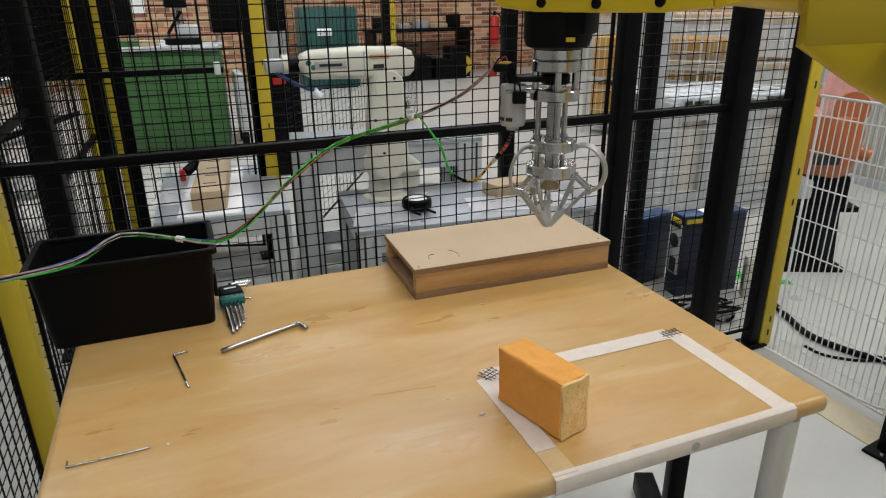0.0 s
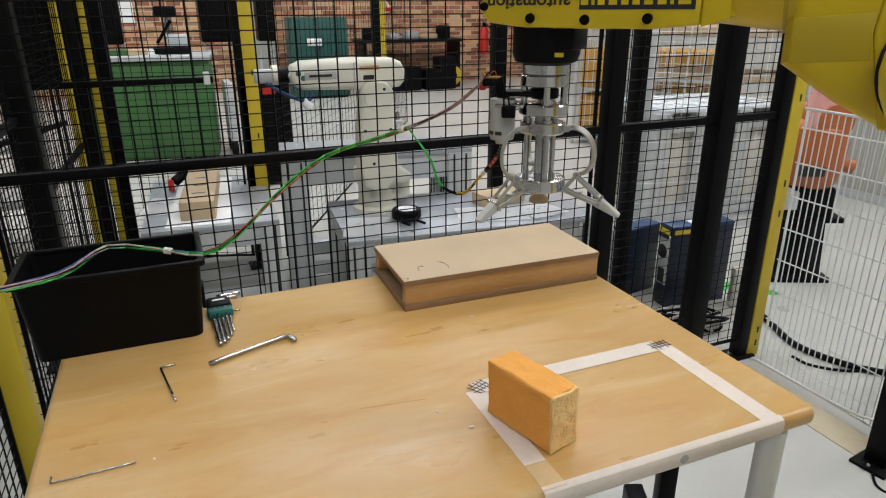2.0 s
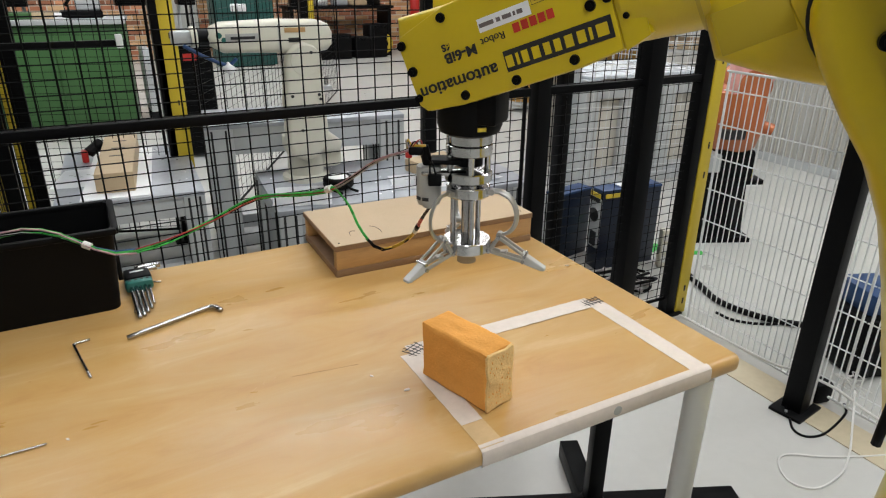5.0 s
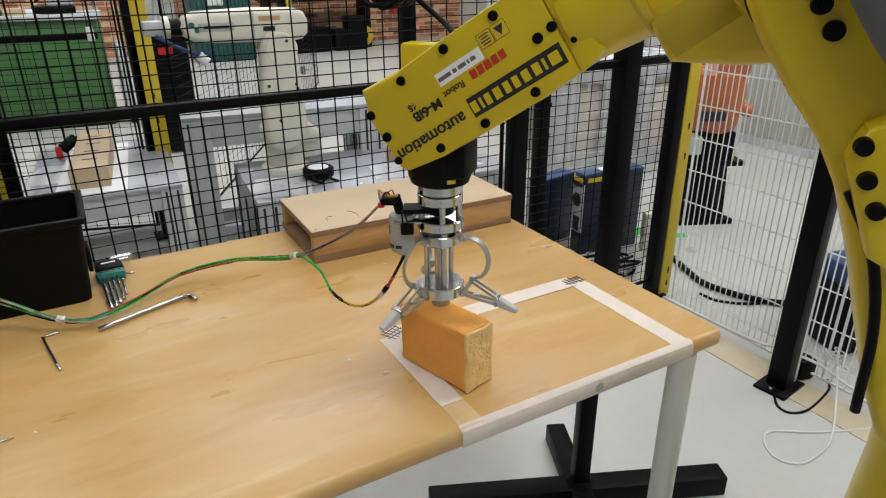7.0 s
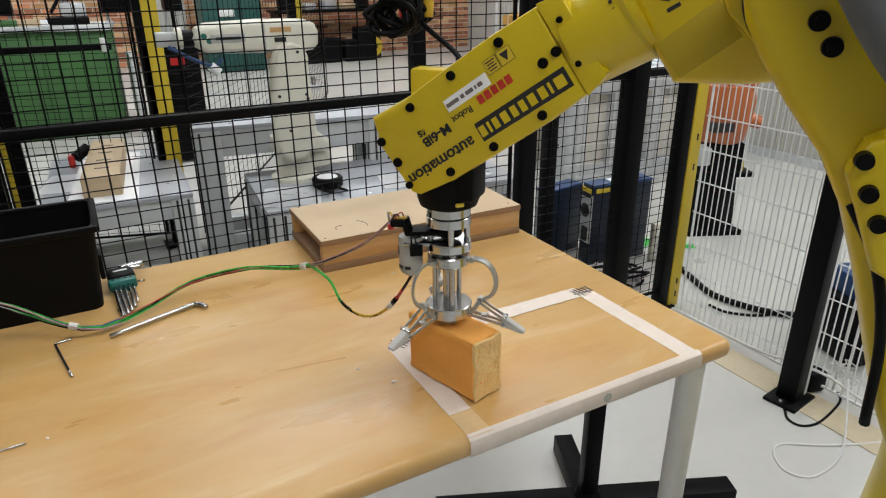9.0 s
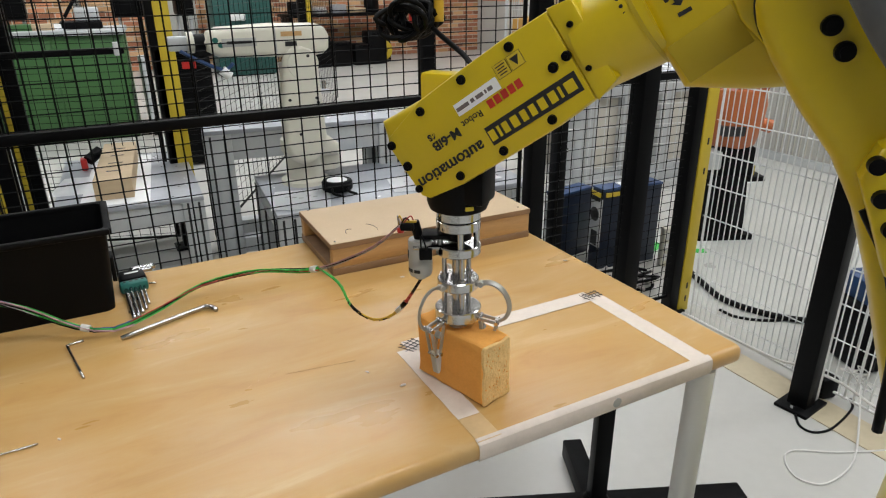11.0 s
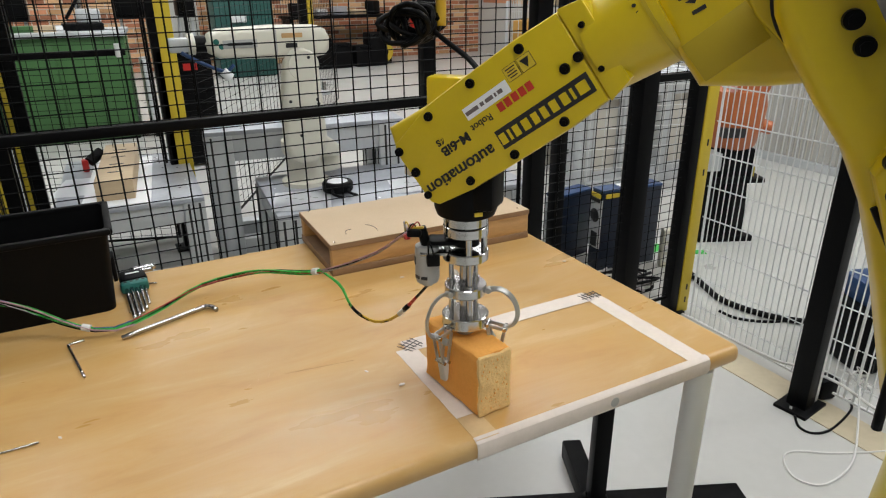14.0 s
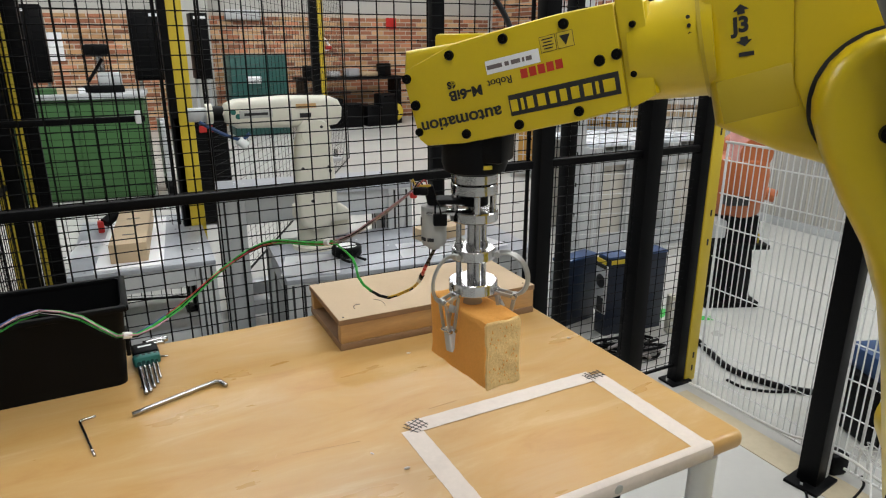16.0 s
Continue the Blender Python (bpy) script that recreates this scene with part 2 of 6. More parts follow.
def wires(segments, r):
    """Many straight square wires in one mesh: pairs of ends."""
    verts, faces = [], []
    for a, b in segments:
        a, b = Vector(a), Vector(b)
        ahead = (b - a).normalized()
        s = ahead.orthogonal().normalized() * r
        u = ahead.cross(s)
        n = len(verts)
        for q in (a, b):
            verts += [q + s + u, q - s + u, q - s - u, q + s - u]
        faces += [(n, n + 1, n + 2, n + 3)[::-1], (n + 4, n + 5, n + 6, n + 7)]
        faces += [(n + k, n + (k + 1) % 4, n + 4 + (k + 1) % 4, n + 4 + k) for k in range(4)]
    me = bpy.data.meshes.new("wires")
    me.from_pydata(verts, [], faces)
    return me


def finish(name, bm, mat, soft=True):
    if isinstance(bm, bpy.types.Mesh):
        me = bm
    else:
        me = bpy.data.meshes.new(name)
        if soft:
            for f in bm.faces:
                f.smooth = True
            for e in bm.edges:
                if len(e.link_faces) == 2 and e.calc_face_angle(0) > 0.6:
                    e.smooth = False
        bm.to_mesh(me)
        bm.free()
    me.name = name
    for one in mat if isinstance(mat, (list, tuple)) else (mat,):
        me.materials.append(one)
    return me


def part(name, bm, mat, parent, label="", kind=""):
    ob = new(name, finish(name, bm, mat))
    ob.parent = parent
    return tagged(ob, label=label, kind=kind)


def thing(name, label, category, at=(0, 0, 0), turn=0.0, group="", bm=None, mat=None, kind=""):
    ob = new(name, finish(name, bm, mat) if bm is not None else None)
    ob.matrix_world = pose(*at, 0, 0, turn)
    return tagged(ob, label=label, category=category, group=group, kind=kind)


def letters(name, text, size, mat, parent, m, label="", depth=0.0004, bold=0.0, wide=1.0):
    """Words as a thin mesh in the built-in font, its middle at the pose m."""
    cu = bpy.data.curves.new(name, "FONT")
    cu.offset = bold
    cu.body, cu.size, cu.extrude, cu.align_x, cu.align_y = text, size, depth, "CENTER", "CENTER"
    ob = bpy.data.objects.new(name, cu)
    me = bpy.data.meshes.new_from_object(ob)
    bpy.data.objects.remove(ob)
    me.transform(m @ Matrix.Diagonal((wide, 1, 1, 1)))
    return part(name, me, mat, parent, label)


def M():
    return bmesh.new()


# ---- the hall ----
X0, X1, Y0, Y1 = -5.5, 6.5, -4.5, 11.2
thing("floor", "pale grey glossy epoxy workshop floor", "floor", kind="structure", bm=box(M(), (0.5, 3.35, -0.1), (X1 - X0 + 0.6, Y1 - Y0 + 0.6, 0.2)), mat=FLOOR_PAINT)
thing("ceiling", "pale hall ceiling", "ceiling", kind="structure", bm=box(M(), (0.5, 3.35, CEILING + 0.1), (X1 - X0 + 0.6, Y1 - Y0 + 0.6, 0.2)), mat=PLASTER)
wall_north = thing("wall_north", "brown brick wall with a pale plaster band above", "wall", kind="structure",
                   bm=box(M(), (0.5, Y1 + 0.16, 0.96), (X1 - X0 + 0.6, 0.3, 1.92)), mat=MORTAR)
part("plaster_band", box(M(), (0.5, Y1 + 0.15, 3.26), (X1 - X0 + 0.6, 0.32, 2.68)), PLASTER, wall_north, "pale plaster upper wall")
thing("wall_south", "pale plaster wall", "wall", kind="structure", bm=box(M(), (0.5, Y0 - 0.15, CEILING / 2), (X1 - X0 + 0.6, 0.3, CEILING)), mat=PLASTER)
thing("wall_west", "pale plaster wall", "wall", kind="structure", bm=box(M(), (X0 - 0.15, 3.35, CEILING / 2), (0.3, Y1 - Y0, CEILING)), mat=PLASTER)
wall_east = thing("wall_east", "pale wall with brick above", "wall", kind="structure", bm=box(M(), (X1 + 0.15, 3.35, CEILING / 2), (0.3, Y1 - Y0, CEILING)), mat=PLASTER)


def brick_mesh(length, height, seed):
    """Rows of bricks on a wall that runs along x, its face at y = 0, bricks proud towards -y."""
    rng = random.Random(seed)
    verts, faces = [], []
    for row in range(int(height / 0.077)):
        x = -(row % 2) * 0.115
        while x < length:
            a, b = max(x, 0), min(x + 0.214, length)
            if b - a > 0.04:
                z, d = row * 0.077 + 0.008, 0.008 + rng.random() * 0.004
                n = len(verts)
                verts += [(a, 0.01, z), (b, 0.01, z), (b, 0.01, z + 0.06), (a, 0.01, z + 0.06), (a, -d, z), (b, -d, z), (b, -d, z + 0.06), (a, -d, z + 0.06)]
                faces += [(n + 4, n + 5, n + 6, n + 7), (n, n + 1, n + 5, n + 4), (n + 1, n + 2, n + 6, n + 5), (n + 2, n + 3, n + 7, n + 6), (n + 3, n, n + 4, n + 7)]
            x += 0.231
    me = bpy.data.meshes.new("bricks")
    me.from_pydata(verts, [], faces)
    return me


bricks = part("bricks", brick_mesh(X1 - X0, 1.92, 3), BRICK, wall_north, "brown and ochre bricks", kind="stuff")
bricks.location = (X0, Y1 + 0.009, 0)
bricks = part("bricks", brick_mesh(8.0, 2.7, 4), BRICK, wall_east, "brown and red bricks", kind="stuff")
bricks.matrix_basis = pose(X1 - 0.001, 11.0, 0.95, 0, 0, -90)

# housings for the assumed ceiling lights, none of them in view
for n, (x, y) in enumerate(LAMPS):
    if n == 0:
        lamp = thing("ceiling_light", "long white ceiling light, assumed and out of view", "lamp", (x, y, CEILING), group="ceiling lights of the hall")
        part("housing", box(M(), (0, 0, -0.06), (2.7, 1.0, 0.12), bevel=0.01), WHITE_PAINT, lamp)
        part("diffuser", box(M(), (0, 0, -0.125), (2.62, 0.92, 0.02)), LAMP_GLOW, lamp, "glowing white diffuser")
    else:
        copy_thing(lamp, pose(x, y, CEILING))


# ---- fences ----
def post(at, height, size, mat=BLACK_PAINT, turn=0.0, stripe=None, plate=True, label="black steel fence post", z0=0.0, slots=True):
    """A square fence post with a foot plate; stripe: the yellow face on one side, as its x offset and width."""
    p = thing("fence_post", label, "post", at, turn, group="fence posts")
    part("shaft", box(M(), (0, 0, (height + z0) / 2), (size, size, height - z0), bevel=0.004), mat, p)
    if plate:
        foot = box(M(), (0, 0, 0.006), (size * 2.2, size * 1.7, 0.012), bevel=0.003)
        part("foot_plate", foot, mat, p)
        for sx in (-1, 1):
            part("bolt", rod(M(), (sx * size * 0.85, 0, 0.01), (sx * size * 0.85, 0, 0.026), 0.009, sides=6), STEEL, p)
    part("cap", box(M(), (0, 0, height + 0.003), (size + 0.004, size + 0.004, 0.008), bevel=0.002), BLACK_PLASTIC, p)
    if stripe:
        dx, w = stripe
        part("yellow_post", box(M(), (dx, -0.004, height / 2), (w, size * 0.9, height), bevel=0.004), YELLOW_PAINT, p, "yellow painted steel face")
        if slots:
            for z in (0.06, 0.12, 0.62, 0.74, 1.06, 1.5):
                part("slot", box(M(), (dx + 0.004, -0.004 - size * 0.45, z), (0.007, 0.004, 0.026)), INK, p)
    return p


def panel(at, turn, length, z0, z1, rail=None, mat=BLACK_PAINT, pitch=(0.0515, 0.034), r=0.0015, label="black welded wire fence panel", frame_r=0.006, two_sizes=True):
    """A wire mesh panel along its own x axis, with a frame of square tube and a rail."""
    p = thing("wire_fence", label, "fence", at, turn, group="fence panels")
    for z in (z0, z1):
        part("frame_rail", box(M(), (length / 2, 0, z), (length, frame_r * 2, frame_r * 2), bevel=0.003), mat, p)
    if rail:
        part("middle_rail", box(M(), (length / 2, -0.004, rail), (length, 0.024, 0.026), bevel=0.004), mat, p)
    for x in (0.012, length - 0.012):
        part("frame_upright", box(M(), (x, 0.002, (z0 + z1) / 2), (frame_r * 2, frame_r * 1.8, z1 - z0), bevel=0.003), mat, p)
    n, k = int(length / pitch[0]), int((z1 - z0) / pitch[1])
    up = [((pitch[0] * (j + 0.5), -0.002, z0), (pitch[0] * (j + 0.5), -0.002, z1)) for j in range(n)]
    across = [((0, 0.0018, z0 + pitch[1] * (j + 0.5)), (length, 0.0018, z0 + pitch[1] * (j + 0.5))) for j in range(k)]
    part("upright_wire_grid", wires(up, r), mat, p, kind="stuff")
    part("cross_wire_grid", wires(across, r * (0.72 if two_sizes else 1.0)), mat, p, kind="stuff")
    return p


FENCE_Y = 0.885
post((-1.275, FENCE_Y + 0.01, 0), 2.2, 0.07, YELLOW_PAINT, label="yellow steel corner fence post", plate=True)
panel((-1.235, FENCE_Y, 0), 0, 1.69, 0.08, 2.15, rail=1.0)
post((0.499, FENCE_Y, 0), 2.2, 0.052)
panel((0.53, FENCE_Y, 0), 0, 0.72, 0.08, 2.15, rail=1.0)
post((0.966, FENCE_Y - 0.005, 0), 2.2, 0.072, label="thick black steel gate post")
post((1.246, FENCE_Y, 0), 2.2, 0.05, stripe=(0.058, 0.058), label="black fence post with a yellow gate post beside it")
panel((-1.3, FENCE_Y - 0.03, 0), -90, 3.2, 0.08, 2.15, rail=1.0)

# ---- the work table and what lies on it ----
TOP = 0.75
table = thing("work_table", "beech laminate work table with rounded edges and a white tube leg", "table")
top = M()
box(top, (-0.474, 0.163, TOP - 0.016), (1.188, 0.836, 0.032))
bmesh.ops.bevel(top, geom=[e for e in top.edges if abs(e.verts[0].co.z - e.verts[1].co.z) > 0.01], offset=0.016, segments=5, affect="EDGES", profile=0.5)
bmesh.ops.bevel(top, geom=[e for e in top.edges if abs(e.verts[0].co.z - e.verts[1].co.z) < 0.001], offset=0.012, segments=4, affect="EDGES", profile=0.5)
part("tabletop", top, BEECH, table, "honey-coloured beech laminate top with scuffs")
for x, y in ((0.05, -0.231), (-0.99, -0.231), (-0.99, 0.54), (0.05, 0.54)):
    leg = part("leg", rod(M(), (x, y, 0.012), (x, y, TOP - 0.033), 0.022, sides=24), WHITE_PAINT, table, "white enamelled tube leg")
    part("foot_cap", rod(M(), (x, y, 0), (x, y, 0.02), 0.023, sides=20), BLACK_PLASTIC, leg)
for y in (-0.15, 0.47):
    part("apron_rail", box(M(), (-0.47, y, TOP - 0.054), (1.0, 0.03, 0.04), bevel=0.003), WHITE_PAINT, table)

stand = thing("steel_stand", "black steel column on a cross foot beside the table", "stand", (0.2, 0.135, 0))
part("column", box(M(), (0, 0, 0.3), (0.042, 0.042, 0.6), pose(0, 0, 0, 0, 0, -24), 0.004), BLACK_PAINT, stand)
part("foot_bar", box(M(), (0.0, 0.0, 0.03), (0.8, 0.06, 0.06), pose(0, 0, 0, 0, 0, -24), 0.004), BLACK_PAINT, stand, "long black foot bar")
part("foot_bar", box(M(), (0.054, 0.122, 0.03), (0.055, 0.22, 0.058), pose(0, 0, 0, 0, 0, -24), 0.004), BLACK_PAINT, stand)
part("foot_bar", box(M(), (-0.054, -0.122, 0.03), (0.055, 0.22, 0.058), pose(0, 0, 0, 0, 0, -24), 0.004), BLACK_PAINT, stand)
part("weld", rod(M(), (0, 0, 0.06), (0, 0, 0.075), 0.036, 0.026, 12), BLACK_PAINT, stand)

# tape marks
Z = TOP + 0.0007


def strip(name, a, b, width, label, z=Z, mat=TAPE):
    """A strip of tape from a to b, with slightly torn ends."""
    rng = random.Random(name + label)
    a, b = Vector((*a, 0)), Vector((*b, 0))
    ahead = (b - a).normalized()
    side = Vector((-ahead.y, ahead.x, 0)) * width / 2
    bm, n = M(), 26
    rows = []
    for k in range(n + 1):
        q = a + (b - a) * k / n
        w = 1 + rng.uniform(-0.03, 0.03)
        rows.append([bm.verts.new((q + side * w + Vector((0, 0, h)))) for h in (z - 0.0004, z)] + [bm.verts.new((q - side * w + Vector((0, 0, h)))) for h in (z, z - 0.0004)])
    for p, q in zip(rows, rows[1:]):
        for k in range(4):
            bm.faces.new((p[k], p[(k + 1) % 4], q[(k + 1) % 4], q[k]))
    bm.faces.new(rows[0]), bm.faces.new(rows[-1][::-1])
    bmesh.ops.recalc_face_normals(bm, faces=bm.faces)
    return thing(name, label, "tape", bm=bm, mat=mat, group="tape strips marking a field")


strip("tape_strip", (0.019, -0.249), (0.019, 0.022), 0.036, "white masking tape strip stuck on the tabletop")
strip("tape_strip", (-0.385, 0.019), (0.012, 0.019), 0.037, "white masking tape strip along the marked field", Z + 0.0007)
strip("tape_strip", (-0.386, -0.195), (-0.386, 0.012), 0.036, "worn white masking tape strip along the marked field")
strip("tape_strip", (-0.386, -0.251), (-0.386, -0.196), 0.036, "brownish masking tape strip, rubbed thin near the table edge", Z, WORN_TAPE)
edge = M()
outer = [(0.0, 0.0012), (-0.006, 0.0008), (-0.0115, -0.0025), (-0.0136, -0.009), (-0.0136, -0.022), (-0.0115, -0.0285)]
profile = outer + [(y + 0.0009, z - 0.0009) for y, z in outer[::-1]]
rows_e = [[edge.verts.new((x, -0.2435 + dy, TOP + dz)) for dy, dz in profile] for x in [-0.405 + 0.445 * k / 30 for k in range(31)]]
for p, q in zip(rows_e, rows_e[1:]):
    for k in range(len(profile)):
        edge.faces.new((p[k], p[(k + 1) % len(profile)], q[(k + 1) % len(profile)], q[k]))
bmesh.ops.recalc_face_normals(edge, faces=edge.faces)
thing("edge_tape", "pale tape folded over the front table edge", "tape", bm=edge, mat=TAPE, group="tape strips marking a field")
thing("tape_patch", "grey round sticker on the front table edge", "sticker", bm=rod(M(), (-0.164, -0.2562, 0.735), (-0.164, -0.2575, 0.735), 0.008, sides=14), mat=DULL_ALU)


def hatch(at, turn, w, h):
    """A hand-drawn grid of pen strokes on the tape."""
    t = thing("pen_grid", "hand-drawn black pen grid on the tape corner", "marking", (*at, TOP + 0.0018), turn, group="pen grids on the tape")
    for k in range(5):
        u = w * (k - 2) / 5
        part("stroke", box(M(), (u, 0.002 * (k % 3) - 0.002, 0), (0.0015, h * (0.85 + 0.12 * (k % 2)), 0.0004), pose(0, 0, 0, 0, 0, 9 - 3 * k)), INK, t)
    for k in range(3):
        v = h * (k - 1) / 4
        part("stroke", box(M(), (0.002 * k - 0.002, v, 0.0004), (w * (1.0 - 0.08 * k), 0.0015, 0.0004), pose(0, 0, 0, 0, 0, 4 * k - 5)), INK, t)


hatch((0.016, 0.019), 4, 0.046, 0.03)
hatch((-0.374, 0.02), 24, 0.04, 0.036)

# small marks on the tabletop
for x, y, l, w, turn in ((-0.3, 0.061, 0.058, 0.0016, 2), (-0.53, 0.03, 0.11, 0.0005, -8), (-0.645, 0.03, 0.012, 0.0014, 40), (-0.628, 0.04, 0.009, 0.0012, 70), (-0.61, 0.045, 0.01, 0.0016, 62), (-0.598, 0.05, 0.007, 0.0014, 30), (-0.655, 0.018, 0.008, 0.0012, 15)):
    thing("scratch", "faint dark scratch in the tabletop", "scratch", (x, y, TOP + 0.0002), turn, "scratches in the tabletop", bm=box(M(), (0, 0, 0), (l, w, 0.0006)), mat=PINE)
for x, y, s in ((-0.436, -0.081, 0.0045), (-0.27, 0.278, 0.004), (-0.9, 0.03, 0.003), (-0.47, -0.02, 0.003), (0.08, 0.18, 0.004)):
    bit = bmesh.new()
    bmesh.ops.create_icosphere(bit, subdivisions=1, radius=s, matrix=Matrix.Diagonal((1.4, 0.7, 0.35, 1)))
    thing("paper_scrap", "tiny torn scrap on the tabletop", "scrap", (x, y, TOP + s * 0.35), 40 * s * 1000, "scraps on the tabletop", bm=bit, mat=TAPE)

# hollow wooden box
crate = thing("wooden_box", "flat hollow box of fibreboard and pine strips, open at one end", "box", (-0.395, 0.353, TOP), -1.3)
LX, LY = 0.491, 0.24
part("bottom_board", box(M(), (LX / 2, LY / 2, 0.008), (LX, LY, 0.016), bevel=0.001), PLY_EDGE, crate)
part("top_board", box(M(), (LX / 2, LY / 2, 0.0655), (LX, LY, 0.013), bevel=0.001), MDF, crate, "pale fibreboard lid")
part("lid_edge", box(M(), (LX / 2, -0.0004, 0.0655), (LX, 0.0012, 0.0115)), PLY_EDGE, crate, "brown sawn board edge")
part("lid_edge", box(M(), (-0.0004, LY / 2, 0.0655), (0.0012, LY, 0.0115)), PLY_EDGE, crate, "brown sawn board edge")
part("front_strip", box(M(), (LX / 2 + 0.0005, 0.0115, 0.0375), (LX - 0.003, 0.021, 0.0425), bevel=0.001), PINE, crate, "varnished pine strip with knots")
part("back_strip", box(M(), (LX / 2, LY - 0.0125, 0.0375), (LX - 0.003, 0.021, 0.0425), bevel=0.001), PINE, crate)
part("middle_strip", box(M(), (LX * 0.55, LY / 2, 0.0375), (LX * 0.7, 0.02, 0.0425), bevel=0.001), PINE, crate)
for cx, cy, r, a0, a1 in ((0.062, 0.05, 0.012, 60, 190), (0.1, 0.052, 0.02, -30, 70)):
    arc = [(cx + r * math.cos(math.radians(a0 + (a1 - a0) * k / 8)), cy + r * 1.6 * math.sin(math.radians(a0 + (a1 - a0) * k / 8)), 0.0724) for k in range(9)]
    part("pencil_arc", hose(M(), arc, 0.0006, 5, 2), INK, crate, "curved pencil mark")
for x, y in ((0.012, 0.012), (0.47, 0.02), (0.02, 0.235), (0.4, 0.24)):
    part("nail", rod(M(), (x, y, 0.0715), (x, y, 0.0728), 0.0022, sides=10), STEEL, crate)

# black bin
bin_box = thing("storage_bin", "black plastic storage bin overhanging the table corner", "bin", (-0.955, 0.49, TOP))
bw, bd, bh, wt = 0.295, 0.155, 0.165, 0.004
shell = M()
lower = [shell.verts.new((sx * (bw / 2), sy * bd / 2, 0)) for sx, sy in ((-1, -1), (1, -1), (1, 1), (-1, 1))]
upper = [shell.verts.new((sx * (bw / 2 + 0.013), sy * (bd / 2 + 0.012), bh)) for sx, sy in ((-1, -1), (1, -1), (1, 1), (-1, 1))]
shell.faces.new(lower[::-1])
for k in range(4):
    shell.faces.new((lower[k], lower[(k + 1) % 4], upper[(k + 1) % 4], upper[k]))
bmesh.ops.bevel(shell, geom=[e for e in shell.edges if abs(e.verts[0].co.z - e.verts[1].co.z) > 0.1], offset=0.018, segments=4, affect="EDGES", profile=0.5)
bmesh.ops.solidify(shell, geom=shell.faces[:], thickness=wt)
part("shell", shell, BLACK_PLASTIC, bin_box)
for sx, sy, ex, ey in ((0, -1, bw + 0.035, 0.012), (0, 1, bw + 0.035, 0.012), (-1, 0, 0.012, bd + 0.03), (1, 0, 0.012, bd + 0.03)):
    part("rim", box(M(), (sx * (bw / 2 + 0.015), sy * (bd / 2 + 0.013), bh - 0.004), (ex, ey, 0.012), bevel=0.003), BLACK_PLASTIC, bin_box)
part("end_lug", box(M(), (bw / 2 + 0.009, -0.03, 0.07), (0.008, 0.04, 0.05), bevel=0.002), BLACK_PLASTIC, bin_box)


# hex keys
def hex_key(at, turn, long_arm, short_arm, r, group="loose hex keys", tip_up=0.0, label="bright steel hex key lying on the tabletop", flip=1):
    """An L-shaped key: long arm along its x axis, short arm bent at the far end."""
    rr = r * 2.6
    pts = [(0, 0, 0), (long_arm * 0.5, 0, 0), (long_arm - rr, 0, 0)]
    pts += [(long_arm - rr + rr * math.sin(a), flip * rr * (1 - math.cos(a)), tip_up * (1 - math.cos(a)) * rr) for a in (0.5, 1.0, 1.57)]
    pts += [(long_arm, flip * short_arm, tip_up * short_arm)]
    k = thing("hex_key", label, "tool", (*at, TOP + r + 0.0004), turn, group)
    part("shaft", hose(M(), pts, r, 6, 3), STEEL, k)
    return k


hex_key((-0.806, 0.278), 20, 0.165, 0.028, 0.0048, flip=-1)
hex_key((-0.867, 0.177), 100.5, 0.127, 0.026, 0.0024, flip=-1)
hex_key((-0.925, 0.031), 181.5, 0.11, 0.014, 0.0014, flip=-1)
hex_key((-0.786, 0.38), 74, 0.13, 0.024, 0.0022, flip=-1)
holder = thing("hex_key_holder", "black and teal plastic holder with a set of hex keys", "tool set", (-0.768, 0.5, TOP), 4)
part("clip_body", box(M(), (0, 0.012, 0.016), (0.05, 0.05, 0.026), bevel=0.008), BLACK_PLASTIC, holder)
part("clip_face", box(M(), (-0.002, -0.022, 0.014), (0.052, 0.024, 0.022), bevel=0.006), TEAL_PLASTIC, holder, "teal plastic collar")
for k in range(4):
    part("hole_bar", box(M(), (-0.018 + 0.011 * k, -0.02, 0.0255), (0.006, 0.007, 0.001), bevel=0.0004), INK, holder)
part("print_bar", box(M(), (0.0, 0.012, 0.0294), (0.026, 0.006, 0.0006)), WHITE_PAINT, holder, "small pale print")
for k, (x, length, r) in enumerate(((-0.018, 0.155, 0.0042), (-0.0095, 0.15, 0.0038), (-0.001, 0.138, 0.0034), (0.0075, 0.125, 0.003), (0.015, 0.105, 0.0026))):
    key = part("key", hose(M(), [(x, -0.03, 0.013 + 0.002 * (k % 2)), (x - 0.003, -0.03 - length * 0.5, 0.01), (x - 0.004, -0.03 - length + 0.03, 0.006)], r, 6, 3), STEEL, holder, "steel key shaft")
for k, (y, length, r) in enumerate(((0.038, 0.04, 0.0065), (0.024, 0.026, 0.005))):
    part("key_end", hose(M(), [(0.0, y, 0.024), (0.025, y + 0.002, 0.024), (0.025 + length * 0.6, y + 0.004, 0.022)], r, 6, 3), STEEL, holder)

# sponge
sponge = thing("sponge_block", "orange rectangular sponge block with one cut yellowish end", "sponge", (-0.35, -0.1125, TOP), 15)
SPONGE_SIZE = (0.057, 0.141, 0.0975)


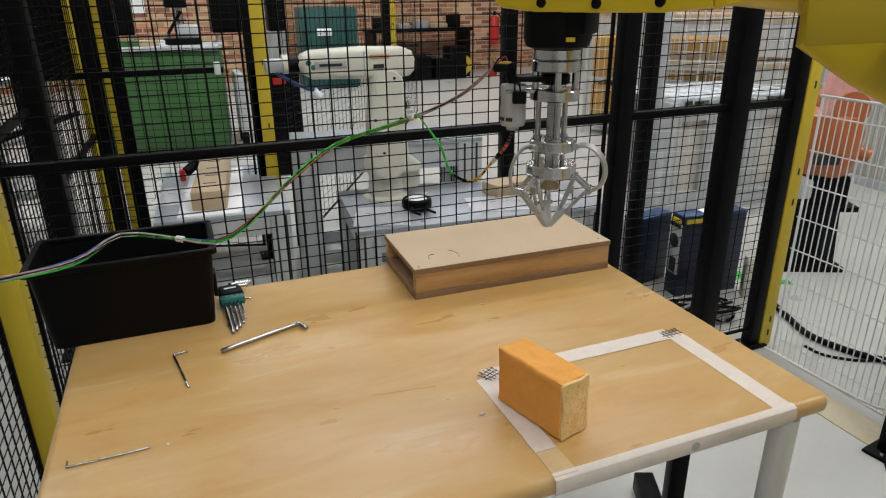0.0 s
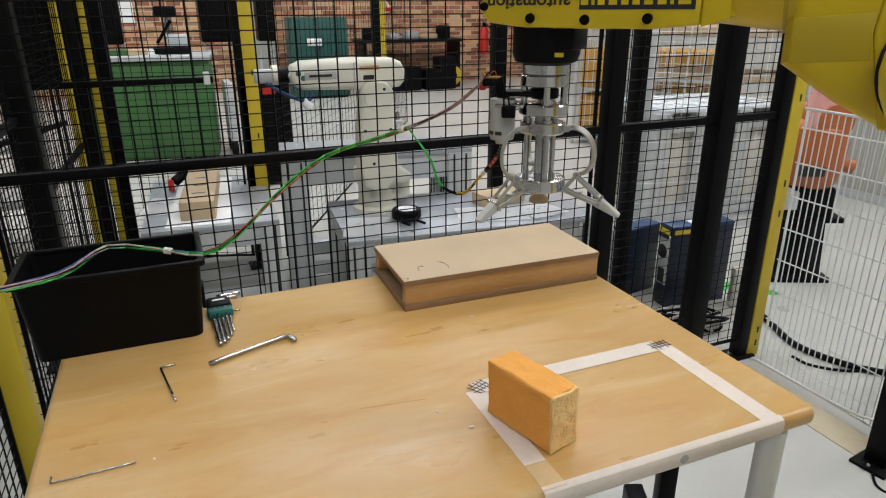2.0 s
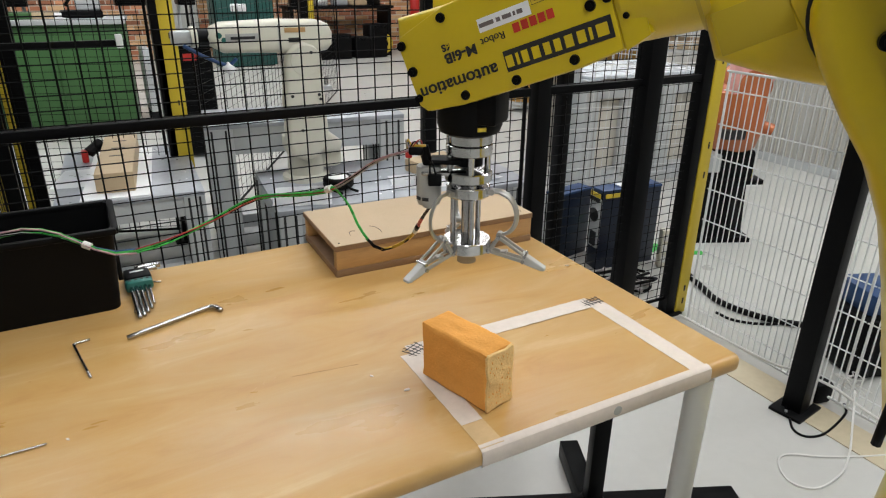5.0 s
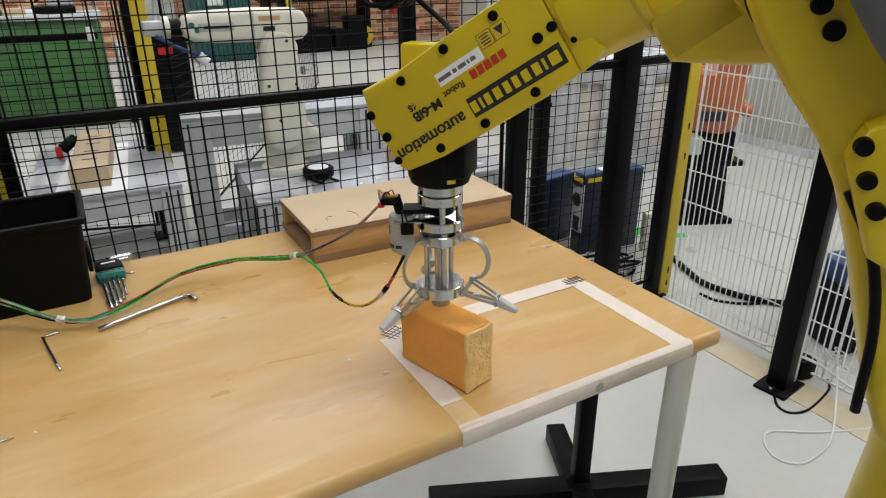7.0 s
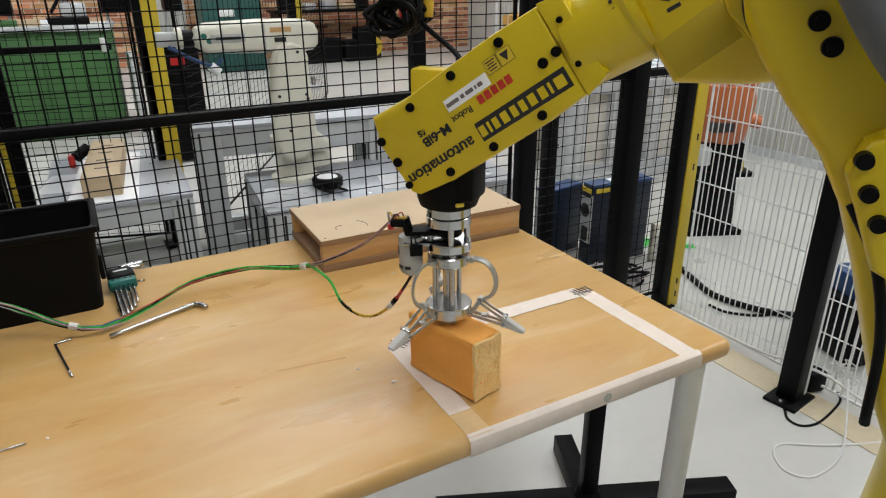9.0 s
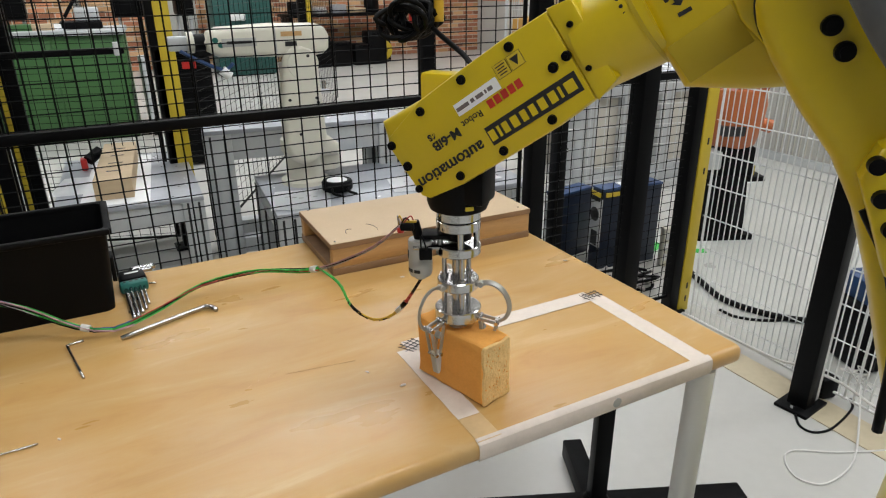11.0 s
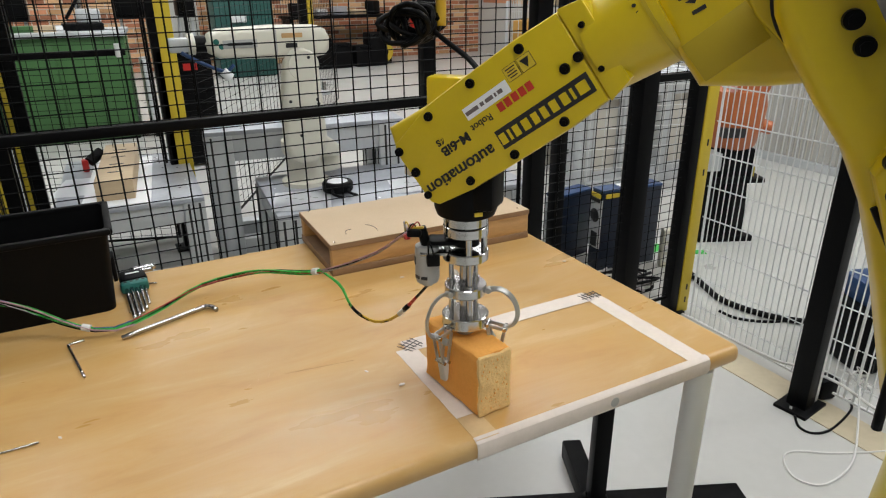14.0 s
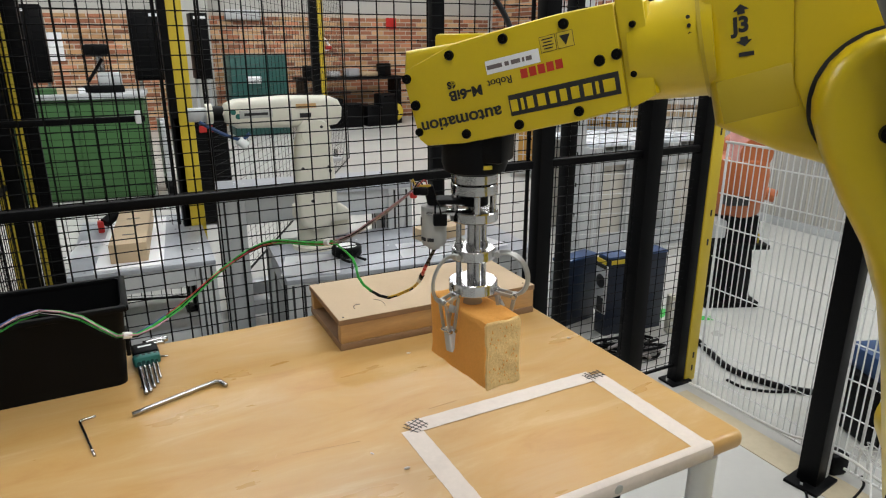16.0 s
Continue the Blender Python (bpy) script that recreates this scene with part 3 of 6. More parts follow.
def foam(size, centre, seed, rough=0.0009):
    bm = box(M(), centre, size)
    bmesh.ops.subdivide_edges(bm, edges=bm.edges[:], cuts=18, use_grid_fill=True)
    for v in bm.verts:
        q = Vector(v.co)
        v.co += Vector((noise.noise(q * 60 + Vector((seed, 0, 0))), noise.noise(q * 60 + Vector((0, seed, 9))), noise.noise(q * 60 + Vector((5, 0, seed))))) * rough * 1.6
        v.co += noise.noise_vector(q * 18 + Vector((seed, 2, 0))) * rough * 1.5
        # soft edges
        d = [abs(q[k] - centre[k]) / (size[k] / 2) for k in range(3)]
        if sorted(d)[1] > 0.98:
            v.co += (Vector(centre) - q).normalized() * 0.0025
    return bm


part("foam", foam((SPONGE_SIZE[0], SPONGE_SIZE[1] - 0.002, SPONGE_SIZE[2]), (0, 0.001, SPONGE_SIZE[2] / 2 + 0.001), 3), SPONGE, sponge)
part("cut_face", foam((SPONGE_SIZE[0] - 0.001, 0.004, SPONGE_SIZE[2] - 0.001), (0, -SPONGE_SIZE[1] / 2 + 0.0006, SPONGE_SIZE[2] / 2 + 0.001), 8, 0.0014), SPONGE_CUT, sponge, "porous yellowish cut face")
pore_rng = random.Random(17)
pores = M()
for _ in range(60):
    u, v, r = pore_rng.uniform(-0.024, 0.024), pore_rng.uniform(0.006, 0.092), pore_rng.uniform(0.0004, 0.0013)
    bmesh.ops.create_icosphere(pores, subdivisions=1, radius=r, matrix=Matrix.Translation((u, -SPONGE_SIZE[1] / 2 - 0.0016, v)) @ Matrix.Diagonal((1.0, 0.7, 1.5, 1)))
part("pores", pores, SPONGE, sponge, "small dark pores in the cut face", kind="stuff")


# ---- the yellow robot: its own x axis points from the base to the tool, y to the plate side ----
robot = thing("industrial_robot", "yellow articulated industrial robot arm with black bolts", "robot", (-0.0406, -0.5271, 0), 127)
part("pedestal", box(M(), (-0.17, -0.1, 0.22), (0.3, 0.3, 0.44), bevel=0.012), BLACK_PAINT, robot, "black steel pedestal")
column = M()
turned(column, (-0.17, -0.1), [(0.13, 0.44), (0.13, 0.5), (0.11, 0.52), (0.1, 0.7), (0.1, 0.84)], 36)
part("turning_column", column, ROBOT_YELLOW, robot)
shoulder = M()
rod(shoulder, (-0.074, -0.12, 0.915), (-0.074, 0.045, 0.915), 0.055, sides=36)
box(shoulder, (-0.14, -0.08, 0.85), (0.16, 0.12, 0.12), bevel=0.02)
part("shoulder", shoulder, ROBOT_YELLOW, robot)

# upper arm: origin at the shoulder axis, z along the arm
UP = 0.443
upper_arm = M()
left_side = [(0.036, -0.01), (0.038, 0.03), (0.034, 0.1), (0.029, 0.18), (0.028, 0.25), (0.036, 0.31), (0.052, 0.36), (0.064, 0.41), (0.068, 0.443)]
top_arc = [(0.068 * math.cos(a), UP + 0.068 * math.sin(a)) for a in [math.radians(15 * k) for k in range(1, 12)]]
right_side = [(-0.068, 0.443), (-0.075, 0.38), (-0.088, 0.3), (-0.095, 0.2), (-0.09, 0.1), (-0.084, 0.02)]
low_arc = [(0.062 * math.cos(a) - 0.02, 0.07 * math.sin(a)) for a in [math.radians(190 + 20 * k) for k in range(0, 7)]]
slab(upper_arm, left_side + top_arc + right_side + low_arc, 0.05, 0.125, 0.016)
upper = part("upper_arm", upper_arm, ROBOT_YELLOW, robot, "curved yellow cast upper arm")
for x, z in ((0.014, 0.424), (0.009, 0.4), (0.004, UP + 0.048)):
    bolt = rod(M(), (x, 0.12, z), (x, 0.134, z), 0.0092, 0.0082, 18)
    rod(bolt, (x, 0.132, z), (x, 0.136, z), 0.005, sides=6)
    part("bolt", bolt, BLACK_PAINT, upper, "black socket bolt")
# solid black disc stands in for the shade in the open gap
part("joint_gap", rod(M(), (0, 0.04, UP), (0, 0.053, UP), 0.0705, sides=48), GAP_BLACK, upper, "black disc for the shaded gap round the elbow joint")
stop = slab(M(), [(-0.06, 0.325), (0.0, 0.318), (0.02, 0.295), (0.018, 0.205), (0.0, 0.185), (-0.06, 0.19)], 0.12, 0.16, 0.006)
part("stop_bracket", stop, ROBOT_YELLOW, upper, "yellow stop bracket")
for x, z in ((0.006, 0.306), (0.008, 0.277), (0.006, 0.249)):
    part("bolt", rod(M(), (x, 0.158, z), (x, 0.168, z), 0.008, 0.007, 18), BLACK_PAINT, upper, "black socket bolt")
part("cable_sleeve", hose(M(), [(0.0, 0.15, UP + 0.1), (-0.012, 0.155, UP + 0.04), (-0.026, 0.158, UP - 0.03), (-0.042, 0.155, UP - 0.08), (-0.065, 0.145, UP - 0.12)], 0.021, 14, 6), GREY_CLOTH, upper, "grey cloth cable sleeve")
part("drain_hose", hose(M(), [(0.02, 0.128, 0.26), (0.012, 0.134, 0.2), (0.022, 0.13, 0.12), (0.05, 0.126, 0.03)], 0.005, 8, 6), BLACK_PLASTIC, upper, "black cable along the arm")

# forearm: origin at the wrist axis, x towards the tool side, tilts about y
fore = M()
slab(fore, [(-0.272, 0.085), (-0.2755, -0.092), (-0.33, -0.128), (-0.372, -0.15), (-0.43, -0.158), (-0.5, -0.13), (-0.52, -0.06), (-0.52, 0.03), (-0.48, 0.09), (-0.4, 0.105), (-0.31, 0.1)], -0.085, 0.047, 0.018)
forearm = part("forearm", fore, ROBOT_YELLOW, robot, "yellow forearm casting")
neck = M()
rod(neck, (-0.285, 0, -0.004), (-0.2, 0, 0.0), 0.058, 0.052, 40)
part("forearm_tube", neck, ROBOT_YELLOW, forearm, "round yellow forearm tube")
collar_ring = M()
rod(collar_ring, (-0.2755, 0, -0.004), (-0.2715, 0, -0.004), 0.0585, 0.0585, 40)
part("seam_ring", collar_ring, DARKER_YELLOW, forearm)
wrist = [(0.066, 0.0675), (0.0745, 0.04), (0.0705, -0.043), (0.062, -0.0535), (0.01, -0.0595), (-0.14, -0.059), (-0.205, -0.053), (-0.225, -0.046), (-0.225, 0.052), (-0.205, 0.058), (-0.13, 0.0625), (-0.05, 0.0625), (0.0, 0.0615)]
part("wrist_housing", slab(M(), wrist, -0.045, 0.043, 0.008), ROBOT_YELLOW, forearm)
cover = [(0.0, 0.0595), (-0.05, 0.0605), (-0.13, 0.0605), (-0.192, 0.057), (-0.192, -0.0525), (-0.14, -0.0575), (0.01, -0.058), (0.06, -0.052), (0.0685, -0.043), (0.0725, 0.036), (0.066, 0.044)]
part("cover_plate", slab(M(), cover, 0.0425, 0.0475, 0.0012), ROBOT_YELLOW, forearm, "yellow cover plate with printed lettering")
part("flange_band", slab(M(), [(-0.194, 0.06), (-0.222, 0.054), (-0.222, -0.047), (-0.194, -0.056)], 0.042, 0.0462, 0.001), ROBOT_YELLOW, forearm)
PLATE_Y = 0.0476
for u, v, r in ((-0.0643, 0.0807, 0.0062), (-0.0016, 0.0955, 0.0062), (0.0684, 0.0981, 0.0062), (0.1402, 0.097, 0.0062), (0.1724, 0.0494, 0.0066), (0.1915, 0.052, 0.0062),
                (-0.0599, 0.047, 0.0066), (-0.0627, 0.0138, 0.0055), (0.0, 0.0, 0.0062), (0.0687, -0.0015, 0.0062), (0.141, 0.0, 0.0062), (0.2063, 0.0275, 0.0038), (0.212, 0.0785, 0.0038)):
    x, z = 0.0035 - u, v - 0.0475
    head = rod(M(), (x, PLATE_Y - 0.001, z), (x, PLATE_Y + 0.0035, z), r, r * 0.86, 16)
    rod(head, (x, PLATE_Y + 0.003, z), (x, PLATE_Y + 0.0042, z), r * 0.45, sides=6)
    part("bolt", head, BLACK_PAINT, forearm, "black socket bolt")


def plate_pose(u, v, turn=180.0):
    """A pose on the cover plate at its own u (away from the tool) and v (up), for writing that faces outwards."""
    x, z = 0.0035 - u, v - 0.0475
    return pose(x, PLATE_Y + 0.0004, z, 90, 0, 180) @ pose(0, 0, 0, 0, 0, turn)


letters("lettering", "automation", 0.0215, INK, forearm, plate_pose(-0.004, 0.0185), "black printed word, upside down", bold=0.0004, wide=1.1)
letters("lettering", "M-6iB", 0.0165, INK, forearm, plate_pose(0.01, 0.0485), "black printed word, upside down", bold=0.0005, wide=1.12)
letters("lettering", "6S", 0.0115, INK, forearm, plate_pose(-0.0065, 0.0615), "black printed word, upside down", bold=0.0004)
letters("lettering", "Robot", 0.0125, INK, forearm, plate_pose(0.055, 0.0525), "thin printed word, upside down")


def plate_bar(name, u, v, w, h, mat, label="", lift=0.0):
    m = plate_pose(u, v)
    part(name, box(M(), m.translation + Vector((0, lift, 0)), (w, 0.0006, h)), mat, forearm, label)


plate_bar("logo_block", 0.126, 0.022, 0.129, 0.0245, INK, "black company logo block")
for k, (w, gap) in enumerate(((0.018, 0), (0.005, 0), (0.013, 0), (0.013, 0), (0.011, 0), (0.011, 0), (0.013, 0), (0.011, 0), (0.005, 0), (0.012, 0))):
    start = 0.188 - sum(ww + 0.0016 for ww, _ in ((0.018, 0), (0.005, 0), (0.013, 0), (0.013, 0), (0.011, 0), (0.011, 0), (0.013, 0), (0.011, 0), (0.005, 0), (0.012, 0))[:k])
    plate_bar("logo_bar", start - w / 2, 0.0215, w * 0.72, 0.0135, ROBOT_YELLOW, lift=0.0006)
for k in range(5):
    plate_bar("maker_bar", 0.128 - 0.0105 * k, 0.056 - 0.0003 * k, 0.0082, 0.0105, RED_PRINT, "red maker mark")
plate_bar("paper_label", 0.0745, 0.0705, 0.066, 0.0155, PAPER, "white paper sticker")
for k, w in enumerate((0.008, 0.003, 0.013, 0.006, 0.022)):
    plate_bar("print_bar", 0.099 - sum((0.008, 0.003, 0.013, 0.006, 0.022)[:k]) - 0.0014 * k - w / 2, 0.0703, w * 0.85, 0.0048, DUSTY_PINK, lift=0.0006)
for u in (0.1195, 0.1395):
    plate_bar("warning_label", u, 0.0805, 0.0185, 0.0175, INK, "small yellow warning sticker")
    plate_bar("warning_face", u, 0.0805, 0.0175, 0.0165, YELLOW_PAINT, lift=0.0004)
tri = plate_pose(0.1395, 0.0805)
part("warning_sign", slab(M(), [(tri.translation.x - 0.006, tri.translation.z + 0.005), (tri.translation.x + 0.006, tri.translation.z + 0.005), (tri.translation.x, tri.translation.z - 0.006)], PLATE_Y + 0.001, PLATE_Y + 0.0015), INK, forearm)
for k in range(4):
    plate_bar("print_bar", 0.1195, 0.0755 + 0.0034 * k, 0.013 if k % 2 else 0.01, 0.0013, INK, lift=0.0008)
# axis marks on the elbow casting
letters("axis_mark", "J3", 0.02, INK, forearm, pose(-0.311, 0.0476, 0.004, 90, 4, 180), "black axis mark", bold=0.0009)
part("axis_bar", box(M(), (-0.313, 0.0475, -0.0245), (0.014, 0.0014, 0.0042), pose(0, 0, 0, 0, -3, 0)), INK, forearm)
for z0, s_ in ((-0.0075, -1), (0.0145, 1)):
    part("axis_arrow", slab(M(), [(-0.316, z0), (-0.316, z0 + s_ * 0.0035), (-0.32, z0 + s_ * 0.0035), (-0.3125, z0 + s_ * 0.0095), (-0.305, z0 + s_ * 0.0035), (-0.309, z0 + s_ * 0.0035), (-0.309, z0)], 0.0468, 0.0482), INK, forearm)
for k in range(5):
    part("axis_tick", rod(M(), (-0.264, 0.054 - 0.0006 * k, 0.024 - 0.0085 * k), (-0.264, 0.0565 - 0.0006 * k, 0.024 - 0.0085 * k), 0.0022, sides=6), INK, forearm)
# thin blank patch in a darker yellow than the casting
part("label_plate", box(M(), (-0.318, 0.0466, -0.066), (0.07, 0.0016, 0.044), pose(0, 0, 0, 0, 4, 0), 0.0007), DARKER_YELLOW, forearm, "thin blank patch, darker yellow than the casting")
part("cast_rib", slab(M(), [(-0.372, -0.15), (-0.352, -0.06), (-0.36, 0.02), (-0.4, 0.095), (-0.43, 0.1), (-0.5, 0.06), (-0.5, -0.13), (-0.43, -0.157)], 0.044, 0.0505, 0.004), ROBOT_YELLOW, forearm, "raised cast pad round the elbow")
part("rib_bolt", rod(M(), (-0.392, 0.05, 0.05), (-0.392, 0.0545, 0.05), 0.004, sides=10), BLACK_PAINT, forearm)

coil_pts = []
for k in range(120):
    a = 2 * math.pi * k / 9.0
    coil_pts.append((0.038 + 0.027 * math.cos(a) + 0.012 * math.sin(k * 0.9), -0.11 - 0.0006 * k + 0.01 * math.sin(k * 1.7), 0.192 + 0.026 * math.sin(a) + 0.009 * math.cos(k * 0.7)))
part("cable_coil", hose(M(), coil_pts, 0.004, 7, 3), BLACK_PLASTIC, forearm, "bundle of coiled black cable")
part("cable_tail", hose(M(), [(0.02, -0.15, 0.17), (0.0, -0.12, 0.14), (-0.03, -0.085, 0.09), (-0.05, -0.04, 0.05)], 0.004, 7, 6), BLACK_PLASTIC, forearm)
part("pale_stay", hose(M(), [(0.005, -0.15, 0.165), (-0.02, -0.15, 0.2), (-0.06, -0.12, 0.24), (-0.16, -0.1, 0.26), (-0.3, -0.05, 0.09)], 0.008, 8, 6), YELLOW_WIRE, forearm, "pale yellow cable stay")

# ---- the gripper, origin at the wrist axis ----
tool = thing("gripper", "three-fingered aluminium gripper with a small electric motor", "gripper", (-0.354, -0.109, 1.13), 127)
flange = M()
turned(flange, (0, 0), [(0.03, 0.03), (0.0435, 0.02), (0.0435, -0.045), (0.0435, -0.09), (0.04, -0.1), (0.032, -0.103)], 40)
part("wrist_flange", flange, BLACK_PLASTIC, tool, "black rounded wrist flange")
part("wrist_cover", box(M(), (0.029, -0.062, 0.02), (0.1, 0.034, 0.104), bevel=0.005), ROBOT_YELLOW, tool, "square yellow wrist cover")
box_b = box(M(), (-0.036, 0.012, -0.05), (0.03, 0.05, 0.07), bevel=0.006)
part("flange_lug", box_b, BLACK_PLASTIC, tool)
part("type_label", box(M(), (-0.03, 0.032, -0.09), (0.011, 0.004, 0.005), pose(0, 0, 0, 0, 0, 43)), YELLOW_PAINT, tool, "tiny yellow label")
for z0, z1, r in ((-0.103, -0.116, 0.031), (-0.117, -0.131, 0.0315)):
    part("adapter_ring", turned(M(), (0, 0), [(r - 0.001, z0), (r, z0 - 0.001), (r, z1 + 0.001), (r - 0.001, z1)], 40), ALU, tool)
for k in range(4):
    a = math.radians(30 + 90 * k)
    part("spacer", rod(M(), (0.026 * math.cos(a), 0.026 * math.sin(a), -0.131), (0.026 * math.cos(a), 0.026 * math.sin(a), -0.155), 0.0045, sides=14), ALU, tool)
part("pulley", turned(M(), (0, 0), [(0.016, -0.134), (0.019, -0.136), (0.019, -0.146), (0.016, -0.148)], 28), BLACK_PLASTIC, tool, "black belt pulley")
part("belt", box(M(), (0.024, 0.011, -0.141), (0.05, 0.03, 0.007), pose(0, 0, 0, 0, 0, 23), 0.002), BLACK_PLASTIC, tool, "black drive belt")
part("upper_plate", turned(M(), (0, 0), [(0.031, -0.154), (0.0325, -0.1555), (0.0325, -0.1665), (0.031, -0.168)], 40), ALU, tool)
part("motor_bracket", box(M(), (0.03, 0.013, -0.156), (0.062, 0.038, 0.005), pose(0, 0, 0, 0, 0, 23), 0.002), ALU, tool)
part("lower_plate", turned(M(), (0, 0), [(0.0325, -0.253), (0.034, -0.2542), (0.034, -0.2688), (0.0325, -0.27)], 40), ALU, tool)
for k in range(6):
    a = math.radians(60 * k + 20)
    part("screw", rod(M(), (0.026 * math.cos(a), 0.026 * math.sin(a), -0.2555), (0.026 * math.cos(a), 0.026 * math.sin(a), -0.2535), 0.0028, sides=10), STEEL, tool)
part("spindle", rod(M(), (0, 0, -0.16), (0, 0, -0.257), 0.0088, sides=18), STEEL, tool, "steel screw spindle")
for k in range(3):
    a = math.radians(8 + 120 * k)
    x, y = 0.021 * math.cos(a), 0.021 * math.sin(a)
    part("guide_rod", rod(M(), (x, y, -0.16), (x, y, -0.255), 0.0038, sides=14), STEEL, tool)
part("suction_pad", turned(M(), (0, 0), [(0.006, -0.272), (0.008, -0.279), (0.013, -0.284), (0.014, -0.289)], 20), PALE_WOOD, tool, "pale rubber pad")
MX, MY = 0.05, 0.021
motor = part("motor", turned(M(), (MX, MY), [(0.006, -0.147), (0.0165, -0.149), (0.0172, -0.151), (0.0172, -0.198), (0.0155, -0.203), (0.009, -0.2035), (0.008, -0.209)], 28), DULL_ALU, tool, "grey can motor")
for a, z in ((100, -0.193), (60, -0.193), (125, -0.165), (35, -0.17)):
    q = math.radians(a)
    part("vent_slot", box(M(), (MX + 0.0171 * math.cos(q), MY + 0.0171 * math.sin(q), z), (0.0016, 0.009 if z < -0.18 else 0.006, 0.005 if z < -0.18 else 0.012), pose(0, 0, 0, 0, 0, a), 0.0004), INK, motor)
plug = part("connector_block", box(M(), (0.064, 0.03, -0.128), (0.02, 0.024, 0.011), pose(0, 0, 0, 6, 0, 20), 0.003), BLACK_PLASTIC, tool, "black connector block")
part("red_plug", box(M(), (0.073, 0.036, -0.134), (0.009, 0.012, 0.008), pose(0, 0, 0, 10, 0, 35), 0.002), RED, plug)
for k in range(5):
    part("jumper_wire", hose(M(), [(0.056 + 0.004 * k, 0.026 + 0.003 * k, -0.124), (0.06 + 0.005 * k, 0.03 + 0.004 * (k % 2), -0.113 - 0.002 * (k % 3)), (0.072 + 0.002 * k, 0.04 - 0.003 * k, -0.13)], 0.001, 5, 4), (RED_WIRE, BLACK_PLASTIC, MAUVE_WIRE, YELLOW_WIRE, GREY_WIRE)[k], plug)
part("pin_row", box(M(), (0.06, 0.03, -0.1215), (0.018, 0.006, 0.004), pose(0, 0, 0, 0, 0, 20), 0.001), YELLOW_WIRE, plug)
part("switch_block", box(M(), (0.034, 0.036, -0.163), (0.018, 0.014, 0.016), pose(0, 0, 0, 0, 0, 30), 0.002), BLACK_PLASTIC, tool, "small black switch")
part("switch_wire", hose(M(), [(0.03, 0.04, -0.158), (0.032, 0.044, -0.142), (0.038, 0.042, -0.136), (0.04, 0.038, -0.156)], 0.0012, 6, 5), BLACK_PLASTIC, tool)
part("connector_post", rod(M(), (0.05, 0.022, -0.15), (0.056, 0.026, -0.122), 0.007, sides=12), BLACK_PLASTIC, tool)

slider = M()
turned(slider, (0, 0), [(0.029, 0.0075), (0.0302, 0.006), (0.0302, -0.006), (0.029, -0.0075)], 40)
slider = part("sliding_plate", slider, ALU, tool, "sliding aluminium plate")
part("nut", turned(M(), (0, 0), [(0.011, 0.012), (0.011, -0.013)], 24), STEEL, slider)
for k in range(3):
    a = math.radians(8 + 120 * k)
    part("bushing", rod(M(), (0.021 * math.cos(a), 0.021 * math.sin(a), -0.01), (0.021 * math.cos(a), 0.021 * math.sin(a), 0.0115), 0.0062, sides=14), STEEL, slider)

FINGER_ANGLES = (68, 188, 308)
PIVOT_R, PIVOT_Z, SLIDE_R = 0.034, -0.268, 0.034


def bar(bm, a, b, wide, thick, bevel=0.0006):
    """A flat bar from a to b in the plane of the finger."""
    a, b = Vector(a), Vector(b)
    turn = Matrix.Rotation(-math.atan2(b.z - a.z, b.x - a.x), 4, "Y")
    return box(bm, (a + b) / 2, ((b - a).length + wide * 0.8, thick, wide), turn, bevel)


def finger_pieces():
    """One finger at rest: pivot at the origin, knuckle outwards, tip inwards and down."""
    knuckle, low_out, low_in = (0.02, -0.016), (-0.0085, -0.0505), (-0.0165, -0.047)
    pieces = []
    for s in (-1, 1):
        y = s * 0.0062
        pieces.append(("lever", bar(M(), (0, y, 0), (knuckle[0], y, knuckle[1]), 0.0055, 0.0022)))
        pieces.append(("outer_bar", bar(M(), (knuckle[0], y, knuckle[1]), (low_out[0], y * 0.85, low_out[1]), 0.0046, 0.0022)))
        pieces.append(("inner_bar", bar(M(), (0, y, 0), (low_in[0], y * 0.85, low_in[1]), 0.0052, 0.0022)))
    for (x, z), r in (((0, 0), 0.003), (knuckle, 0.003), (low_out, 0.0026), (low_in, 0.0026)):
        pieces.append(("pin", rod(M(), (x, -0.0094, z), (x, 0.0094, z), r, sides=12)))
    return pieces


def tip_mesh():
    bm = M()
    slab(bm, [(-0.004, -0.0475), (-0.019, -0.043), (-0.0315, -0.071), (-0.0312, -0.0765), (-0.0275, -0.0772)], -0.0062, 0.0062, 0.0022)
    return bm


def link_mesh():
    """A half-round link from the sliding plate down to the knuckle, bowed outwards."""
    pts = []
    for k in range(13):
        a = math.radians(90 - 15 * k)
        pts.append((0.004 + 0.025 * math.cos(a), 0, -0.0315 + 0.0315 * math.sin(a)))
    bm = M()
    hose(bm, [(-0.004, 0, 0), *pts[:-1], (0, 0, -0.063)], 0.0044, 8, 2, squash=0.55)
    for z in (0, -0.063):
        rod(bm, (0, -0.005, z), (0, 0.005, z), 0.0044, sides=12)
    return bm


